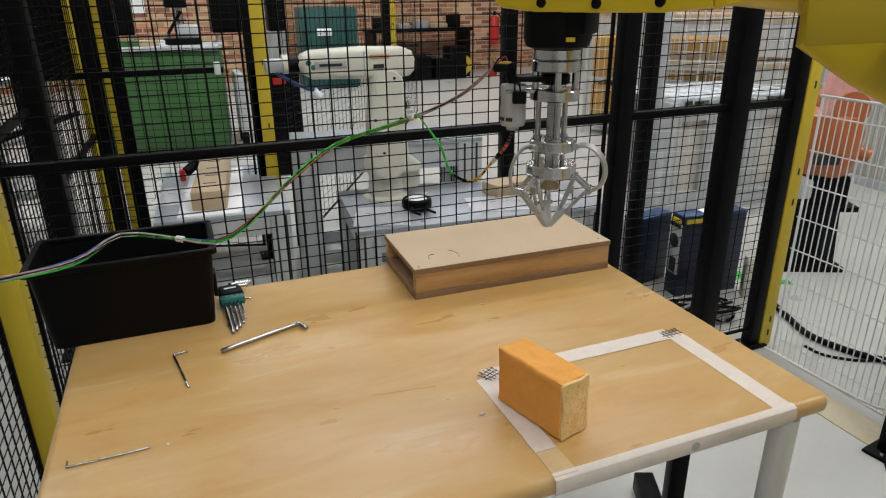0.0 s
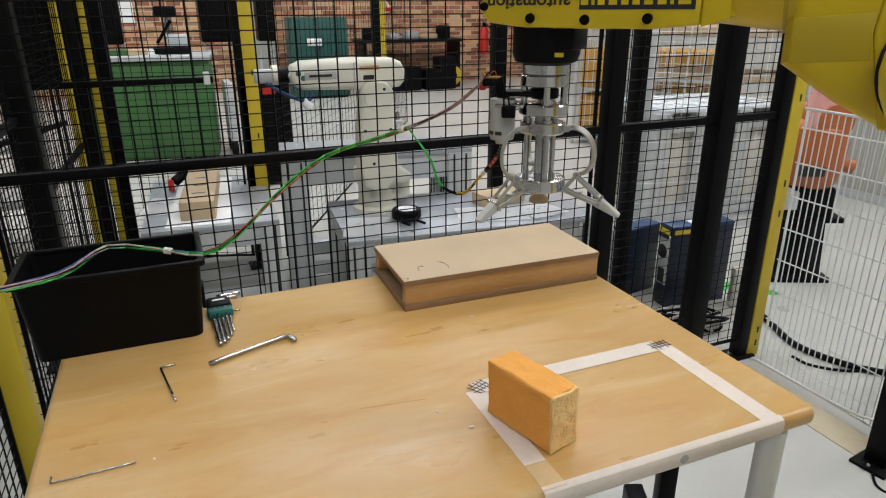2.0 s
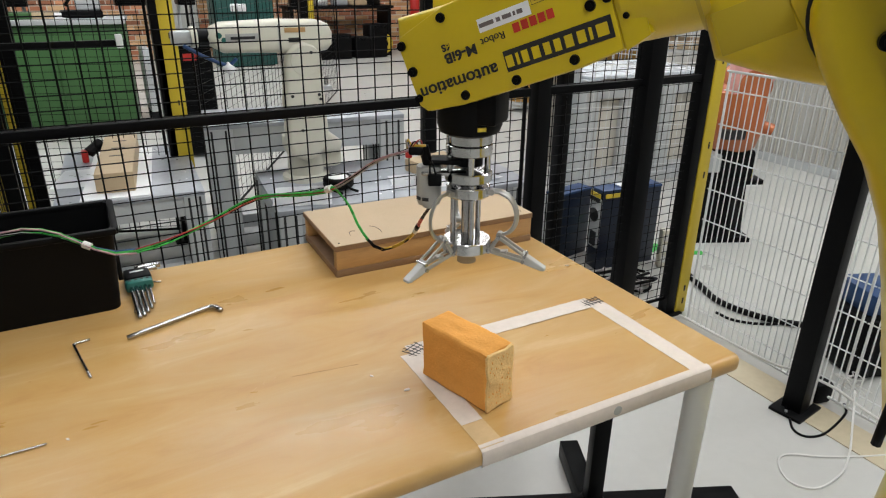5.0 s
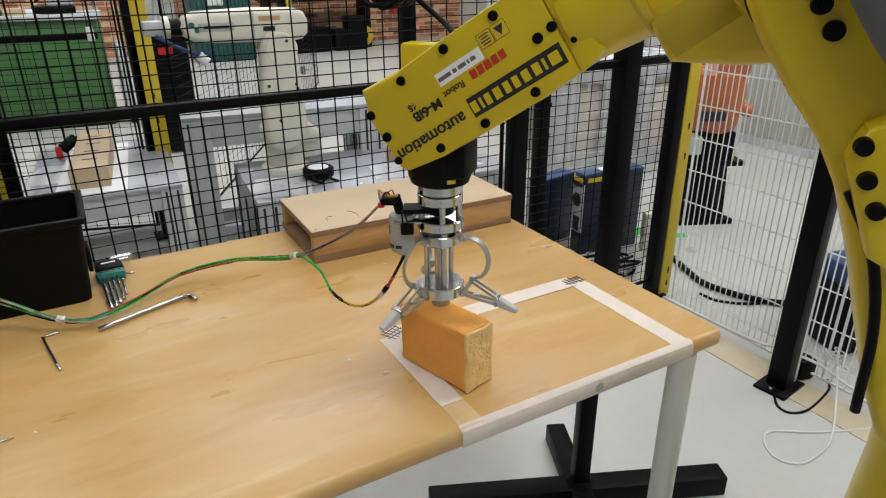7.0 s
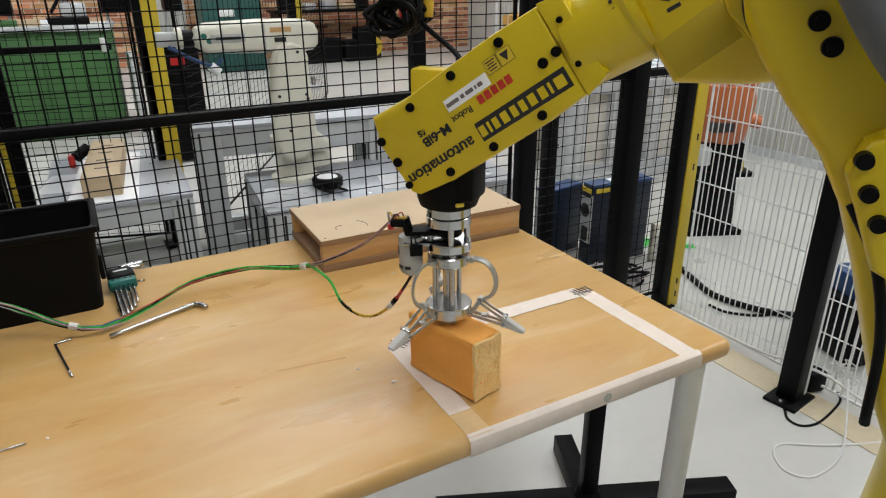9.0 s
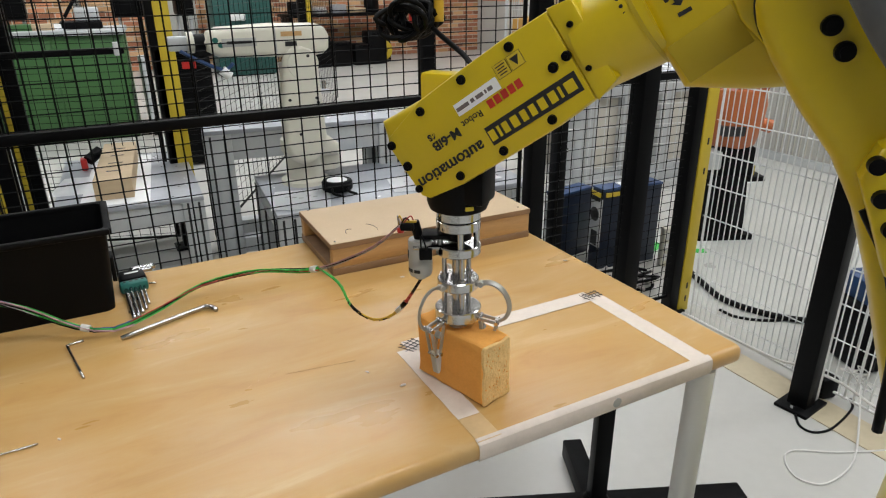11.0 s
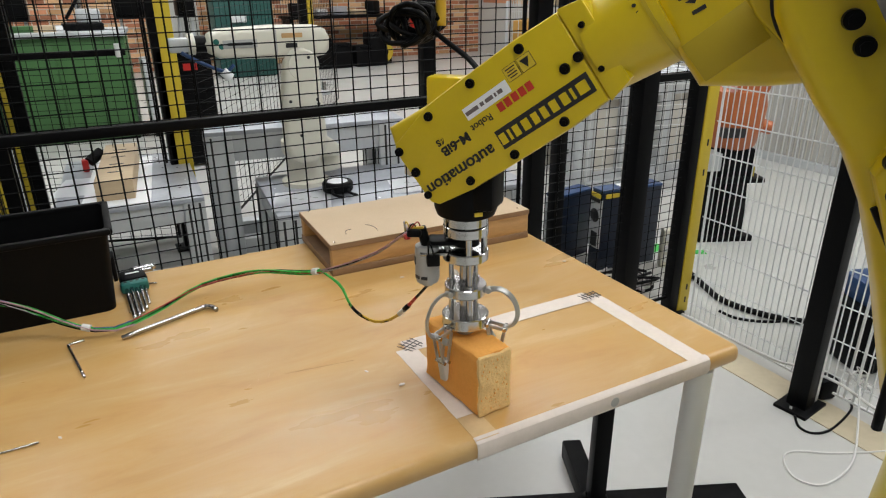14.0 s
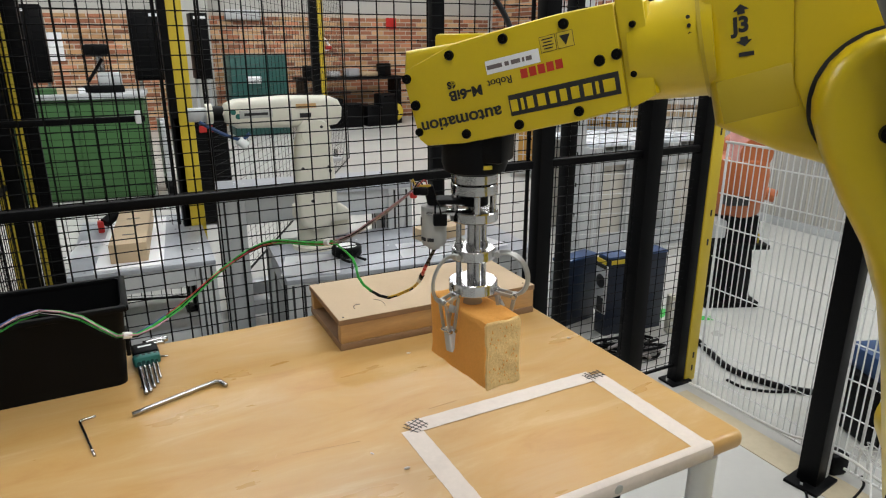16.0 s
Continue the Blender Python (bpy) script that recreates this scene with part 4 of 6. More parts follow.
FINGERS, LINKS = [], []
for a in FINGER_ANGLES:
    if not FINGERS:
        f_ob = part("finger", box(M(), (-0.003, 0, -0.02), (0.004, 0.0105, 0.01), bevel=0.0008), FINGER_ALU, tool, "jointed cast aluminium finger")
        for piece_name, bm in finger_pieces():
            part(piece_name, bm, STEEL if piece_name == "pin" else FINGER_ALU, f_ob)
        part("finger_tip", tip_mesh(), TIP_GREY, f_ob, "pale plastic fingertip")
        l_ob = part("curved_link", link_mesh(), FINGER_ALU, tool, "half-round aluminium link")
    else:
        f_ob, l_ob = tagged(new("finger", FINGERS[0].data), "jointed cast aluminium finger"), tagged(new("curved_link", LINKS[0].data), "half-round aluminium link")
        f_ob.parent = l_ob.parent = tool
        for piece in FINGERS[0].children:
            name = piece.name.split(".")[0]
            tagged(new(name, piece.data), "pale plastic fingertip" if name == "finger_tip" else "").parent = f_ob
    FINGERS.append(f_ob)
    LINKS.append(l_ob)

# ---- wiring loom from the gripper to the side ----
loom = thing("wire_loom", "loose bundle of coloured wires running from the gripper", "cable")
SEGMENTS, BRANCH = 40, 24
STATES = {
    "A": [(-0.40, -0.02, 1.275), (-0.39, 0.13, 1.215), (-0.422, 0.32, 1.15), (-0.529, 0.40, 1.1), (-0.631, 0.358, 1.05), (-0.732, 0.318, 0.98), (-0.789, 0.345, 0.948), (-0.868, 0.42, 0.942), (-0.955, 0.45, 0.95), (-1.013, 0.338, 0.95), (-1.08, 0.27, 0.96), (-1.2, 0.24, 0.96)],
    "B": [(-0.42, -0.06, 1.16), (-0.42, 0.06, 1.11), (-0.45, 0.21, 1.02), (-0.54, 0.37, 0.96), (-0.62, 0.39, 0.92), (-0.72, 0.36, 0.9), (-0.80, 0.34, 0.905), (-0.88, 0.38, 0.94), (-0.94, 0.4, 0.948), (-1.0, 0.38, 0.94), (-1.06, 0.32, 0.93), (-1.2, 0.25, 0.93)],
    "C": [(-0.405, -0.041, 1.0), (-0.425, 0.05, 0.93), (-0.473, 0.196, 0.85), (-0.548, 0.344, 0.8), (-0.65, 0.389, 0.775), (-0.739, 0.34, 0.765), (-0.816, 0.306, 0.762), (-0.874, 0.325, 0.775), (-0.914, 0.355, 0.79), (-0.97, 0.375, 0.82), (-1.05, 0.36, 0.86), (-1.2, 0.27, 0.92)],
    "E": [(-0.426, -0.122, 1.2), (-0.437, 0.003, 1.13), (-0.461, 0.152, 1.06), (-0.526, 0.393, 1.0), (-0.614, 0.415, 0.95), (-0.709, 0.371, 0.9), (-0.798, 0.31, 0.89), (-0.866, 0.34, 0.93), (-0.931, 0.36, 0.945), (-0.985, 0.311, 0.94), (-1.06, 0.28, 0.93), (-1.2, 0.25, 0.93)],
}
BRANCHES = {
    "A": [(-0.422, 0.32, 1.15), (-0.381, 0.29, 1.095), (-0.371, 0.25, 1.058), (-0.348, 0.19, 1.055), (-0.342, 0.12, 1.1), (-0.346, 0.04, 1.151), (-0.38, -0.05, 1.2)],
    "B": [(-0.45, 0.21, 1.02), (-0.42, 0.22, 0.98), (-0.41, 0.18, 0.945), (-0.39, 0.14, 0.92), (-0.36, 0.12, 0.93), (-0.35, 0.06, 0.98), (-0.38, -0.07, 1.09)],
    "C": [(-0.473, 0.196, 0.85), (-0.451, 0.156, 0.83), (-0.448, 0.099, 0.81), (-0.429, 0.058, 0.8), (-0.408, 0.03, 0.81), (-0.392, -0.01, 0.85), (-0.396, -0.079, 0.92)],
    "E": [(-0.461, 0.152, 1.06), (-0.425, 0.159, 1.02), (-0.416, 0.148, 0.98), (-0.378, 0.137, 0.95), (-0.351, 0.12, 0.96), (-0.347, 0.06, 1.0), (-0.38, -0.06, 1.1)],
}
WHEN = [(0.0, "A"), (3.6, "A"), (4.7, "B"), (6.6, "C"), (14.0, "C"), (15.4, "E"), (16.0, "E")]


def even(points, n):
    """The same line cut into n pieces of one length: n + 1 nodes."""
    line = np.array(smooth_line(points, 8))
    run = np.r_[0, np.cumsum(np.linalg.norm(np.diff(line, axis=0), axis=1))]
    return np.stack([np.interp(np.linspace(0, run[-1], n + 1), run, line[:, k]) for k in range(3)], 1)


LINES = {k: even(v, SEGMENTS) for k, v in STATES.items()}
FORKS = {k: even(v, BRANCH) for k, v in BRANCHES.items()}


def blend(table, t):
    for (t0, a), (t1, b) in zip(WHEN, WHEN[1:]):
        if t <= t1:
            w = min(1.0, max(0.0, (t - t0) / (t1 - t0)))
            w = w * w * (3 - 2 * w)
            return table[a] * (1 - w) + table[b] * w
    return table["E"]


def bundle(name, length, threads, colours):
    """A piece of the bundle along z, of several thin wires with a colour each: where a wire begins and ends, and its radius."""
    piece = None
    for ((x0, y0), (x1, y1), r), colour in zip(threads, colours):
        bm = hose(M(), [(x0, y0, -length / 2 - 0.0012), ((x0 + x1) / 2, (y0 + y1) / 2, 0), (x1, y1, length / 2 + 0.0012)], r, 6, 1)
        strand = part(name if piece is None else "strand", bm, colour, piece or loom)
        piece = piece or strand
    return piece


def wander(k, strand, loose):
    """Where a strand lies in the bundle at node k: the wires drift round one another."""
    a = 1.26 * strand + 0.16 * k + 0.7 * math.sin(0.31 * k + 2.1 * strand)
    d = loose * (0.7 + 0.45 * math.sin(0.43 * k + 1.7 * strand))
    return d * math.cos(a), d * math.sin(a)


main_len = float(np.mean([np.linalg.norm(np.diff(v, axis=0), axis=1).mean() for v in LINES.values()]))
fork_len = 0.95 * float(max(np.linalg.norm(np.diff(v, axis=0), axis=1).mean() for v in FORKS.values()))
FORK_AT = 9
PIECES, FORK_PIECES = [], []
for k in range(SEGMENTS):
    if k < FORK_AT:
        colours, loose = (MAUVE_WIRE, BLACK_PLASTIC, GREY_WIRE), 0.0026
    elif k < 24:
        colours, loose = (GREEN_WIRE, BLACK_PLASTIC, GREEN_WIRE, RED_WIRE, GREEN_WIRE, BLACK_PLASTIC), 0.0036
    else:
        colours, loose = (GREEN_WIRE, BLACK_PLASTIC, MAUVE_WIRE, BLUE_WIRE, GREEN_WIRE, GREY_WIRE), 0.0048
    threads = [(wander(k, j, loose), wander(k + 1, j, loose), 0.0013 if j % 2 else 0.0016) for j in range(len(colours))]
    PIECES.append(bundle("wire_piece", main_len, threads, colours))
for k in range(BRANCH):
    if k < 7:
        colours = (GREEN_WIRE, GREEN_WIRE)
    elif k < 9:
        colours = (BLACK_PLASTIC, BLACK_PLASTIC)
    elif k < 15:
        colours = (YELLOW_WIRE, YELLOW_WIRE if k % 3 else BLACK_PLASTIC)
    elif k == 15:
        colours = (WHITE_PAINT, WHITE_PAINT)
    elif k == 16:
        colours = (BLACK_PLASTIC, BLACK_PLASTIC)
    elif k < 20:
        colours = (RED, RED)
    else:
        colours = (BLACK_PLASTIC, BLACK_PLASTIC)
    r = 0.003 if k in (15, 16) else 0.0015
    threads = [(wander(k, 2 * j, 0.0018), wander(k + 1, 2 * j, 0.0018), r) for j in range(2)]
    FORK_PIECES.append(bundle("branch_piece", fork_len, threads, colours))
clips = [part("cable_tie", rod(M(), (0, 0, -0.007), (0, 0, 0.007), 0.0064, sides=10), WHITE_CABLE, loom, "whitish tape wrap round the wires") for _ in range(2)]


# ---- beyond the fence ----
def profile_leg(parent, x, y, z0, z1, s=0.09):
    bm = box(M(), (x, y, (z0 + z1) / 2), (s, s, z1 - z0), bevel=0.004)
    leg = part("leg", bm, PROFILE, parent)
    for dx, dy in ((-0.25, -0.5), (0.25, -0.5), (-0.5, -0.25), (-0.5, 0.25)):
        part("groove", box(M(), (x + dx * s, y + dy * s, (z0 + z1) / 2), (0.009, 0.009, (z1 - z0) * 0.98)), INK, leg)
    return leg


def profile_table(label, at, turn, lx, ly, z, s=0.09, top=0.02, group="aluminium profile tables"):
    t = thing("profile_table", label, "table", at, turn, group)
    part("top_plate", box(M(), (lx / 2, ly / 2, z - top / 2), (lx, ly, top), bevel=0.002), PLATE, t, "scuffed grey metal plate")
    for x in (s / 2, lx - s / 2):
        for y in (s / 2, ly - s / 2):
            profile_leg(t, x, y, 0.0, z - top, s)
    for y in (s / 2, ly - s / 2):
        part("beam", box(M(), (lx / 2, y, z - top - s * 0.5), (lx - 2 * s, s * 0.8, s), bevel=0.004), PROFILE, t)
        part("beam", box(M(), (lx / 2, y, 0.12), (lx - 2 * s, s * 0.6, s * 0.6), bevel=0.004), PROFILE, t)
    for x in (s / 2, lx - s / 2):
        part("beam", box(M(), (x, ly / 2, z - top - s * 0.5), (s * 0.8, ly - 2 * s, s), bevel=0.004), PROFILE, t)
    rng = random.Random(label)
    for _ in range(34):
        x, y = rng.uniform(0.04, lx - 0.04), rng.uniform(0.04, ly - 0.04)
        part("hole", rod(M(), (x, y, z - 0.001), (x, y, z + 0.0006), rng.uniform(0.004, 0.008), sides=8), INK if rng.random() < 0.4 else PAPER, t)
    return t


CART = 0.47
profile_table("low grey table of aluminium profiles carrying a pale wooden block", (-1.0, 2.05, 0), -3, 0.58, 0.95, CART)
profile_table("low grey table of aluminium profiles carrying papers and a small robot", (-0.21, 1.6, 0), -5, 1.15, 0.62, CART)
profile_table("taller grey table of aluminium profiles behind the small robot", (-0.36, 2.24, 0), -8, 0.95, 0.4, 0.7, 0.125)

block = thing("wooden_block", "pale wooden block with dark slots in its top", "block", (-0.72, 2.5, CART), -6)
part("body", box(M(), (0, 0, 0.0505), (0.15, 0.75, 0.085), bevel=0.003), PALE_WOOD, block)
part("base_board", box(M(), (0, -0.02, 0.004), (0.27, 0.86, 0.008)), PAPER, block, "white paper under the block")
for k in range(4):
    part("slot", box(M(), (0.0, -0.22 + 0.15 * k, 0.0925), (0.06, 0.014, 0.003)), INK, block)
clamp = thing("red_clamp", "small red and black clamp on the grey table", "clamp", (-0.86, 2.75, CART))
part("jaw", box(M(), (0, 0, 0.03), (0.03, 0.05, 0.06), bevel=0.008), RED, clamp)
part("screw_handle", rod(M(), (0.02, -0.02, 0.05), (0.08, 0.02, 0.085), 0.026, sides=14), BLACK_PLASTIC, clamp)


def sheet(at, turn, w, h, group="loose papers"):
    bm = M()
    n = 8
    rng = random.Random(int(at[0] * 1000))
    grid = [[bm.verts.new((w * (i / n - 0.5), h * (j / n - 0.5), 0.0012 + 0.0035 * (1 + noise.noise(Vector((i * 0.4, j * 0.4, rng.random())))))) for i in range(n + 1)] for j in range(n + 1)]
    for j in range(n):
        for i in range(n):
            bm.faces.new((grid[j][i], grid[j][i + 1], grid[j + 1][i + 1], grid[j + 1][i]))
    bmesh.ops.solidify(bm, geom=bm.faces[:], thickness=0.0006)
    p = thing("paper_sheet", "white sheet of paper with faint drawing on a grey table", "paper", at, turn, group)
    part("leaf", bm, PAPER, p)
    for k in range(5):
        part("print_bar", box(M(), (w * (-0.25 + 0.12 * k), h * (0.1 - 0.05 * (k % 3)), 0.0098), (w * 0.08, h * 0.03, 0.0003)), DULL_ALU, p)


sheet((-0.885, 2.44, CART), -12, 0.2, 0.3)
sheet((-0.065, 1.745, CART), -18, 0.24, 0.26)
sheet((0.5, 1.71, CART), -14, 0.32, 0.22)
sheet((0.72, 1.66, CART + 0.008), 10, 0.2, 0.2)
ring = thing("cable_ring", "black ring of wound cable with a white core on paper", "cable", (0.11, 1.79, CART + 0.008))
doughnut = M()
for k in range(3):
    hose(doughnut, [(0.054 * math.cos(a), 0.054 * math.sin(a), 0.014 + 0.01 * k) for a in [2 * math.pi * j / 20 for j in range(21)]], 0.014, 8, 1)
part("coil", doughnut, BLACK_PLASTIC, ring)
part("core", turned(M(), (0, 0), [(0.03, 0.0), (0.034, 0.01), (0.046, 0.04), (0.044, 0.046), (0.02, 0.046)], 24), PAPER, ring, "white spool core")
for dx in (-0.04, 0.03):
    part("loose_end", hose(M(), [(dx, -0.05, 0.02), (dx - 0.01, -0.085, 0.014), (dx + 0.015, -0.12, 0.006)], 0.006, 6, 4), BLACK_PLASTIC, ring)
wedge = thing("pale_board", "pale board lying on the grey table", "board", (0.62, 1.88, CART), 12, bm=box(M(), (0, 0, 0.03), (0.24, 0.12, 0.06), bevel=0.004), mat=PALE_WOOD)

# small white robot
cobot = thing("small_robot", "small cream-white six-axis robot reaching sideways", "robot", (0.035, 2.02, CART), 0)
cobot.scale = (0.97, 1.0, 0.92)
part("base", turned(M(), (0, 0), [(0.11, 0.0), (0.11, 0.02), (0.085, 0.03), (0.08, 0.12), (0.085, 0.14)], 28), CREAM, cobot)
part("cable_bulge", box(M(), (0.1, 0.03, 0.09), (0.16, 0.12, 0.1), bevel=0.03), CREAM, cobot)
shell_b = M()
turned(shell_b, (0, 0), [(0.085, 0.14), (0.1, 0.17), (0.098, 0.22), (0.05, 0.25)], 28)
part("turret", shell_b, CREAM, cobot)
part("turret_shoulder", slab(M(), [(0.0, 0.13), (0.16, 0.13), (0.17, 0.18), (0.1, 0.24), (0.04, 0.33), (-0.03, 0.33)], -0.07, 0.07, 0.025), CREAM, cobot)
lower_arm = [(-0.11, 0.22), (-0.09, 0.15), (-0.035, 0.118), (0.03, 0.13), (0.075, 0.19), (0.085, 0.25), (0.07, 0.54), (0.066, 0.6), (0.042, 0.645), (0.0, 0.662), (-0.045, 0.65), (-0.078, 0.61), (-0.092, 0.55), (-0.108, 0.4)]
arm = part("lower_arm", slab(M(), lower_arm, -0.135, -0.06, 0.024), CREAM, cobot, "smooth cream-white lower arm")
cap_ring = rod(M(), (-0.003, -0.137, 0.585), (-0.003, -0.132, 0.585), 0.066, 0.07, sides=32)
part("elbow_cap", cap_ring, CREAM, arm, "round cream elbow cap")
for x, z in ((-0.075, 0.43), (0.045, 0.43), (0.05, 0.41), (-0.04, 0.27), (0.02, 0.62)):
    part("screw", rod(M(), (x, -0.134, z), (x, -0.139, z), 0.007, sides=10), INK, arm)
fore_w = [(0.115, 0.62), (0.138, 0.645), (0.142, 0.7), (0.125, 0.735), (0.09, 0.752), (-0.1, 0.757), (-0.32, 0.748), (-0.36, 0.73), (-0.382, 0.69), (-0.37, 0.65), (-0.33, 0.625), (-0.06, 0.615), (0.06, 0.612)]
w_arm = part("forearm", slab(M(), fore_w, -0.09, 0.06, 0.025), CREAM, cobot, "cream-white forearm with grey print")
part("print_bar", box(M(), (-0.25, -0.091, 0.688), (0.14, 0.003, 0.035), bevel=0.001), DULL_ALU, w_arm, "grey oval print")
for x in (-0.345, -0.325):
    part("round_mark", rod(M(), (x, -0.0895, 0.7 - (x + 0.345)), (x, -0.092, 0.7 - (x + 0.345)), 0.012, sides=14), TEAL_PLASTIC, w_arm, "small teal mark")
part("dark_mark", box(M(), (-0.035, -0.091, 0.672), (0.05, 0.003, 0.02)), INK, w_arm)
part("vent", box(M(), (-0.25, -0.0925, 0.688), (0.1, 0.003, 0.012), bevel=0.001), INK, w_arm)
part("seam", box(M(), (-0.1, -0.0905, 0.686), (0.006, 0.004, 0.11)), DULL_ALU, w_arm)
part("label", box(M(), (-0.03, -0.091, 0.715), (0.09, 0.003, 0.02)), PINE, w_arm, "small brown label")
part("wrist_joint", rod(M(), (-0.375, -0.01, 0.688), (-0.42, -0.01, 0.688), 0.036, sides=20), BLACK_PLASTIC, cobot, "dark wrist joint")
part("wrist_flange", rod(M(), (-0.42, -0.01, 0.69), (-0.445, -0.01, 0.69), 0.045, sides=20), CREAM, cobot)
part("tool_block", box(M(), (-0.48, -0.01, 0.688), (0.08, 0.05, 0.06), bevel=0.008), PROFILE, cobot, "silver tool block")
part("blue_hose", hose(M(), [(-0.48, -0.05, 0.66), (-0.4, -0.07, 0.61), (-0.32, -0.07, 0.575), (-0.28, -0.07, 0.6)], 0.008, 8, 5), BLUE_TOP, cobot, "blue air hose")
part("hose_fitting", rod(M(), (-0.33, -0.07, 0.575), (-0.3, -0.07, 0.545), 0.02, sides=12), PAPER, cobot)
part("elbow_fittings", box(M(), (0.13, 0.1, 0.42), (0.1, 0.06, 0.02), bevel=0.004), PROFILE, cobot)
for dx in (0.1, 0.13, 0.16):
    part("fitting", rod(M(), (dx, 0.1, 0.43), (dx, 0.1, 0.47), 0.01, sides=10), STEEL, cobot)

# fence of the neighbouring cell
post((-0.44, 2.7, 0), 2.3, 0.07, stripe=(0.036, 0.075), plate=True, label="yellow and black fence post of the next cell")
post((1.58, 7.0, 0), 2.3, 0.09, stripe=(0.06, 0.1), label="yellow and black fence post far back")
post((0.84, 2.35, 0), 2.2, 0.07, label="black fence post of the next cell")
post((1.05, 1.45, 0), 2.2, 0.055, label="thin black post behind the fence")
panel((-0.3, 2.72, 0), 62, 4.7, 0.03, 2.2, label="black wire fence panel of the next cell", pitch=(0.1, 0.05), r=0.0012)
panel((0.84, 2.35, 0), 62, 3.0, 0.12, 2.2, rail=0.9, label="black wire fence panel of the next cell", pitch=(0.08, 0.05), r=0.0012)
panel((-1.19, 2.96, 0), -18.5, 0.75, 0.06, 2.2, label="black wire fence panel of the next cell", pitch=(0.052, 0.034), r=0.0012)
bracket = thing("fence_latch", "black latch with pale end caps on the fence", "latch", (-0.42, 2.62, 0))
part("bar", box(M(), (-0.62, 0.1, 1.03), (0.9, 0.03, 0.03), bevel=0.004), BLACK_PAINT, bracket)
part("post_bar", box(M(), (-0.03, 0.06, 0.515), (0.03, 0.03, 1.03), bevel=0.004), BLACK_PAINT, bracket)
for x in (-0.2, -0.01):
    part("end_cap", box(M(), (x, 0.08, 1.04), (0.03, 0.05, 0.06), bevel=0.004), WHITE_PAINT, bracket)
# fence running away on the far left
for x, y, s, st in ((-1.31, 1.9, 0.09, None), (-1.225, 3.0, 0.07, (-0.045, 0.04)), (-1.11, 3.06, 0.07, (-0.045, 0.035)), (-1.45, 2.5, 0.06, None)):
    post((x, y, 0), 2.3, s, stripe=st, slots=False, label="black fence post with a yellow face" if st else "black steel fence post")
panel((-1.33, 0.95, 0), 90, 0.92, 0.1, 2.2, rail=1.0, label="dark wire fence panel running away")
panel((-1.3, 1.95, 0), 88, 1.05, 0.1, 2.2, rail=0.7, label="dark wire fence panel running away")
panel((-1.75, 2.0, 0), 70, 1.2, 0.1, 2.2, rail=0.8, label="dark wire fence panel running away")
# plain black board added to fill the dark area behind the left fence
dark = thing("dark_partition", "tall black board on two uprights, added behind the left fence", "partition", (-1.92, 3.3, 0))
part("board", box(M(), (0.06, 0, 1.7), (1.56, 0.06, 1.42), bevel=0.01), BLACK_PAINT, dark)
for x in (-0.68, 0.68):
    part("upright", box(M(), (x, 0, 1.2), (0.05, 0.08, 2.4), bevel=0.004), BLACK_PAINT, dark)
rack = thing("steel_rack", "grey steel rack with three shelves", "rack", (-2.2, 3.3, 0), 12)
for x in (0, 0.7):
    for y in (0, 0.4):
        part("upright", box(M(), (x, y, 0.7), (0.04, 0.04, 1.4), bevel=0.003), PROFILE, rack)
for z in (0.3, 0.62, 0.95):
    part("shelf", box(M(), (0.35, 0.2, z), (0.74, 0.44, 0.03), bevel=0.003), PROFILE, rack)

# green bench with machines
bench = thing("green_cabinet", "long green metal workshop cabinet with a pale worktop", "cabinet", (-0.98, 5.85, 0), -6)
part("carcass", box(M(), (0, 0.35, 0.46), (1.12, 0.68, 0.9), bevel=0.008), GREEN_PAINT, bench)
part("worktop", box(M(), (0, 0.34, 0.935), (1.16, 0.74, 0.04), bevel=0.004), PROFILE, bench, "pale worktop")
for x in (-0.28, 0.28):
    part("door_panel", box(M(), (x, 0.004, 0.46), (0.545, 0.012, 0.84), bevel=0.004), GREEN_PAINT, bench)
part("plinth", box(M(), (0, 0.35, 0.012), (1.1, 0.64, 0.03)), BLACK_PAINT, bench)
side = thing("white_trolley", "narrow white trolley beside the green cabinet", "trolley", (-0.27, 5.75, 0))
part("side_panel", box(M(), (0, 0.2, 0.42), (0.07, 0.4, 0.56), bevel=0.01), PROFILE, side)
for y in (0.05, 0.35):
    part("castor", rod(M(), (-0.03, y, 0.07), (0.03, y, 0.07), 0.07, sides=16), BLACK_PLASTIC, side)
    part("castor_fork", box(M(), (0, y, 0.13), (0.05, 0.03, 0.06)), STEEL, side)
mach = thing("bench_machine", "dark drilling machine on the green cabinet", "machine", (-0.72, 6.15, 0.955))
part("base", box(M(), (0, 0, 0.03), (0.34, 0.26, 0.06), bevel=0.01), BLACK_PAINT, mach)
part("column", rod(M(), (0.0, 0.06, 0.05), (0.0, 0.06, 0.42), 0.035, sides=14), STEEL, mach)
part("head", box(M(), (-0.02, 0.0, 0.38), (0.2, 0.26, 0.1), bevel=0.02), BLACK_PAINT, mach)
part("vise", box(M(), (0.06, -0.04, 0.12), (0.2, 0.12, 0.12), bevel=0.02), PROFILE, mach)
part("lever", rod(M(), (-0.12, -0.06, 0.1), (0.02, -0.06, 0.3), 0.015, sides=8), BLACK_PAINT, mach)
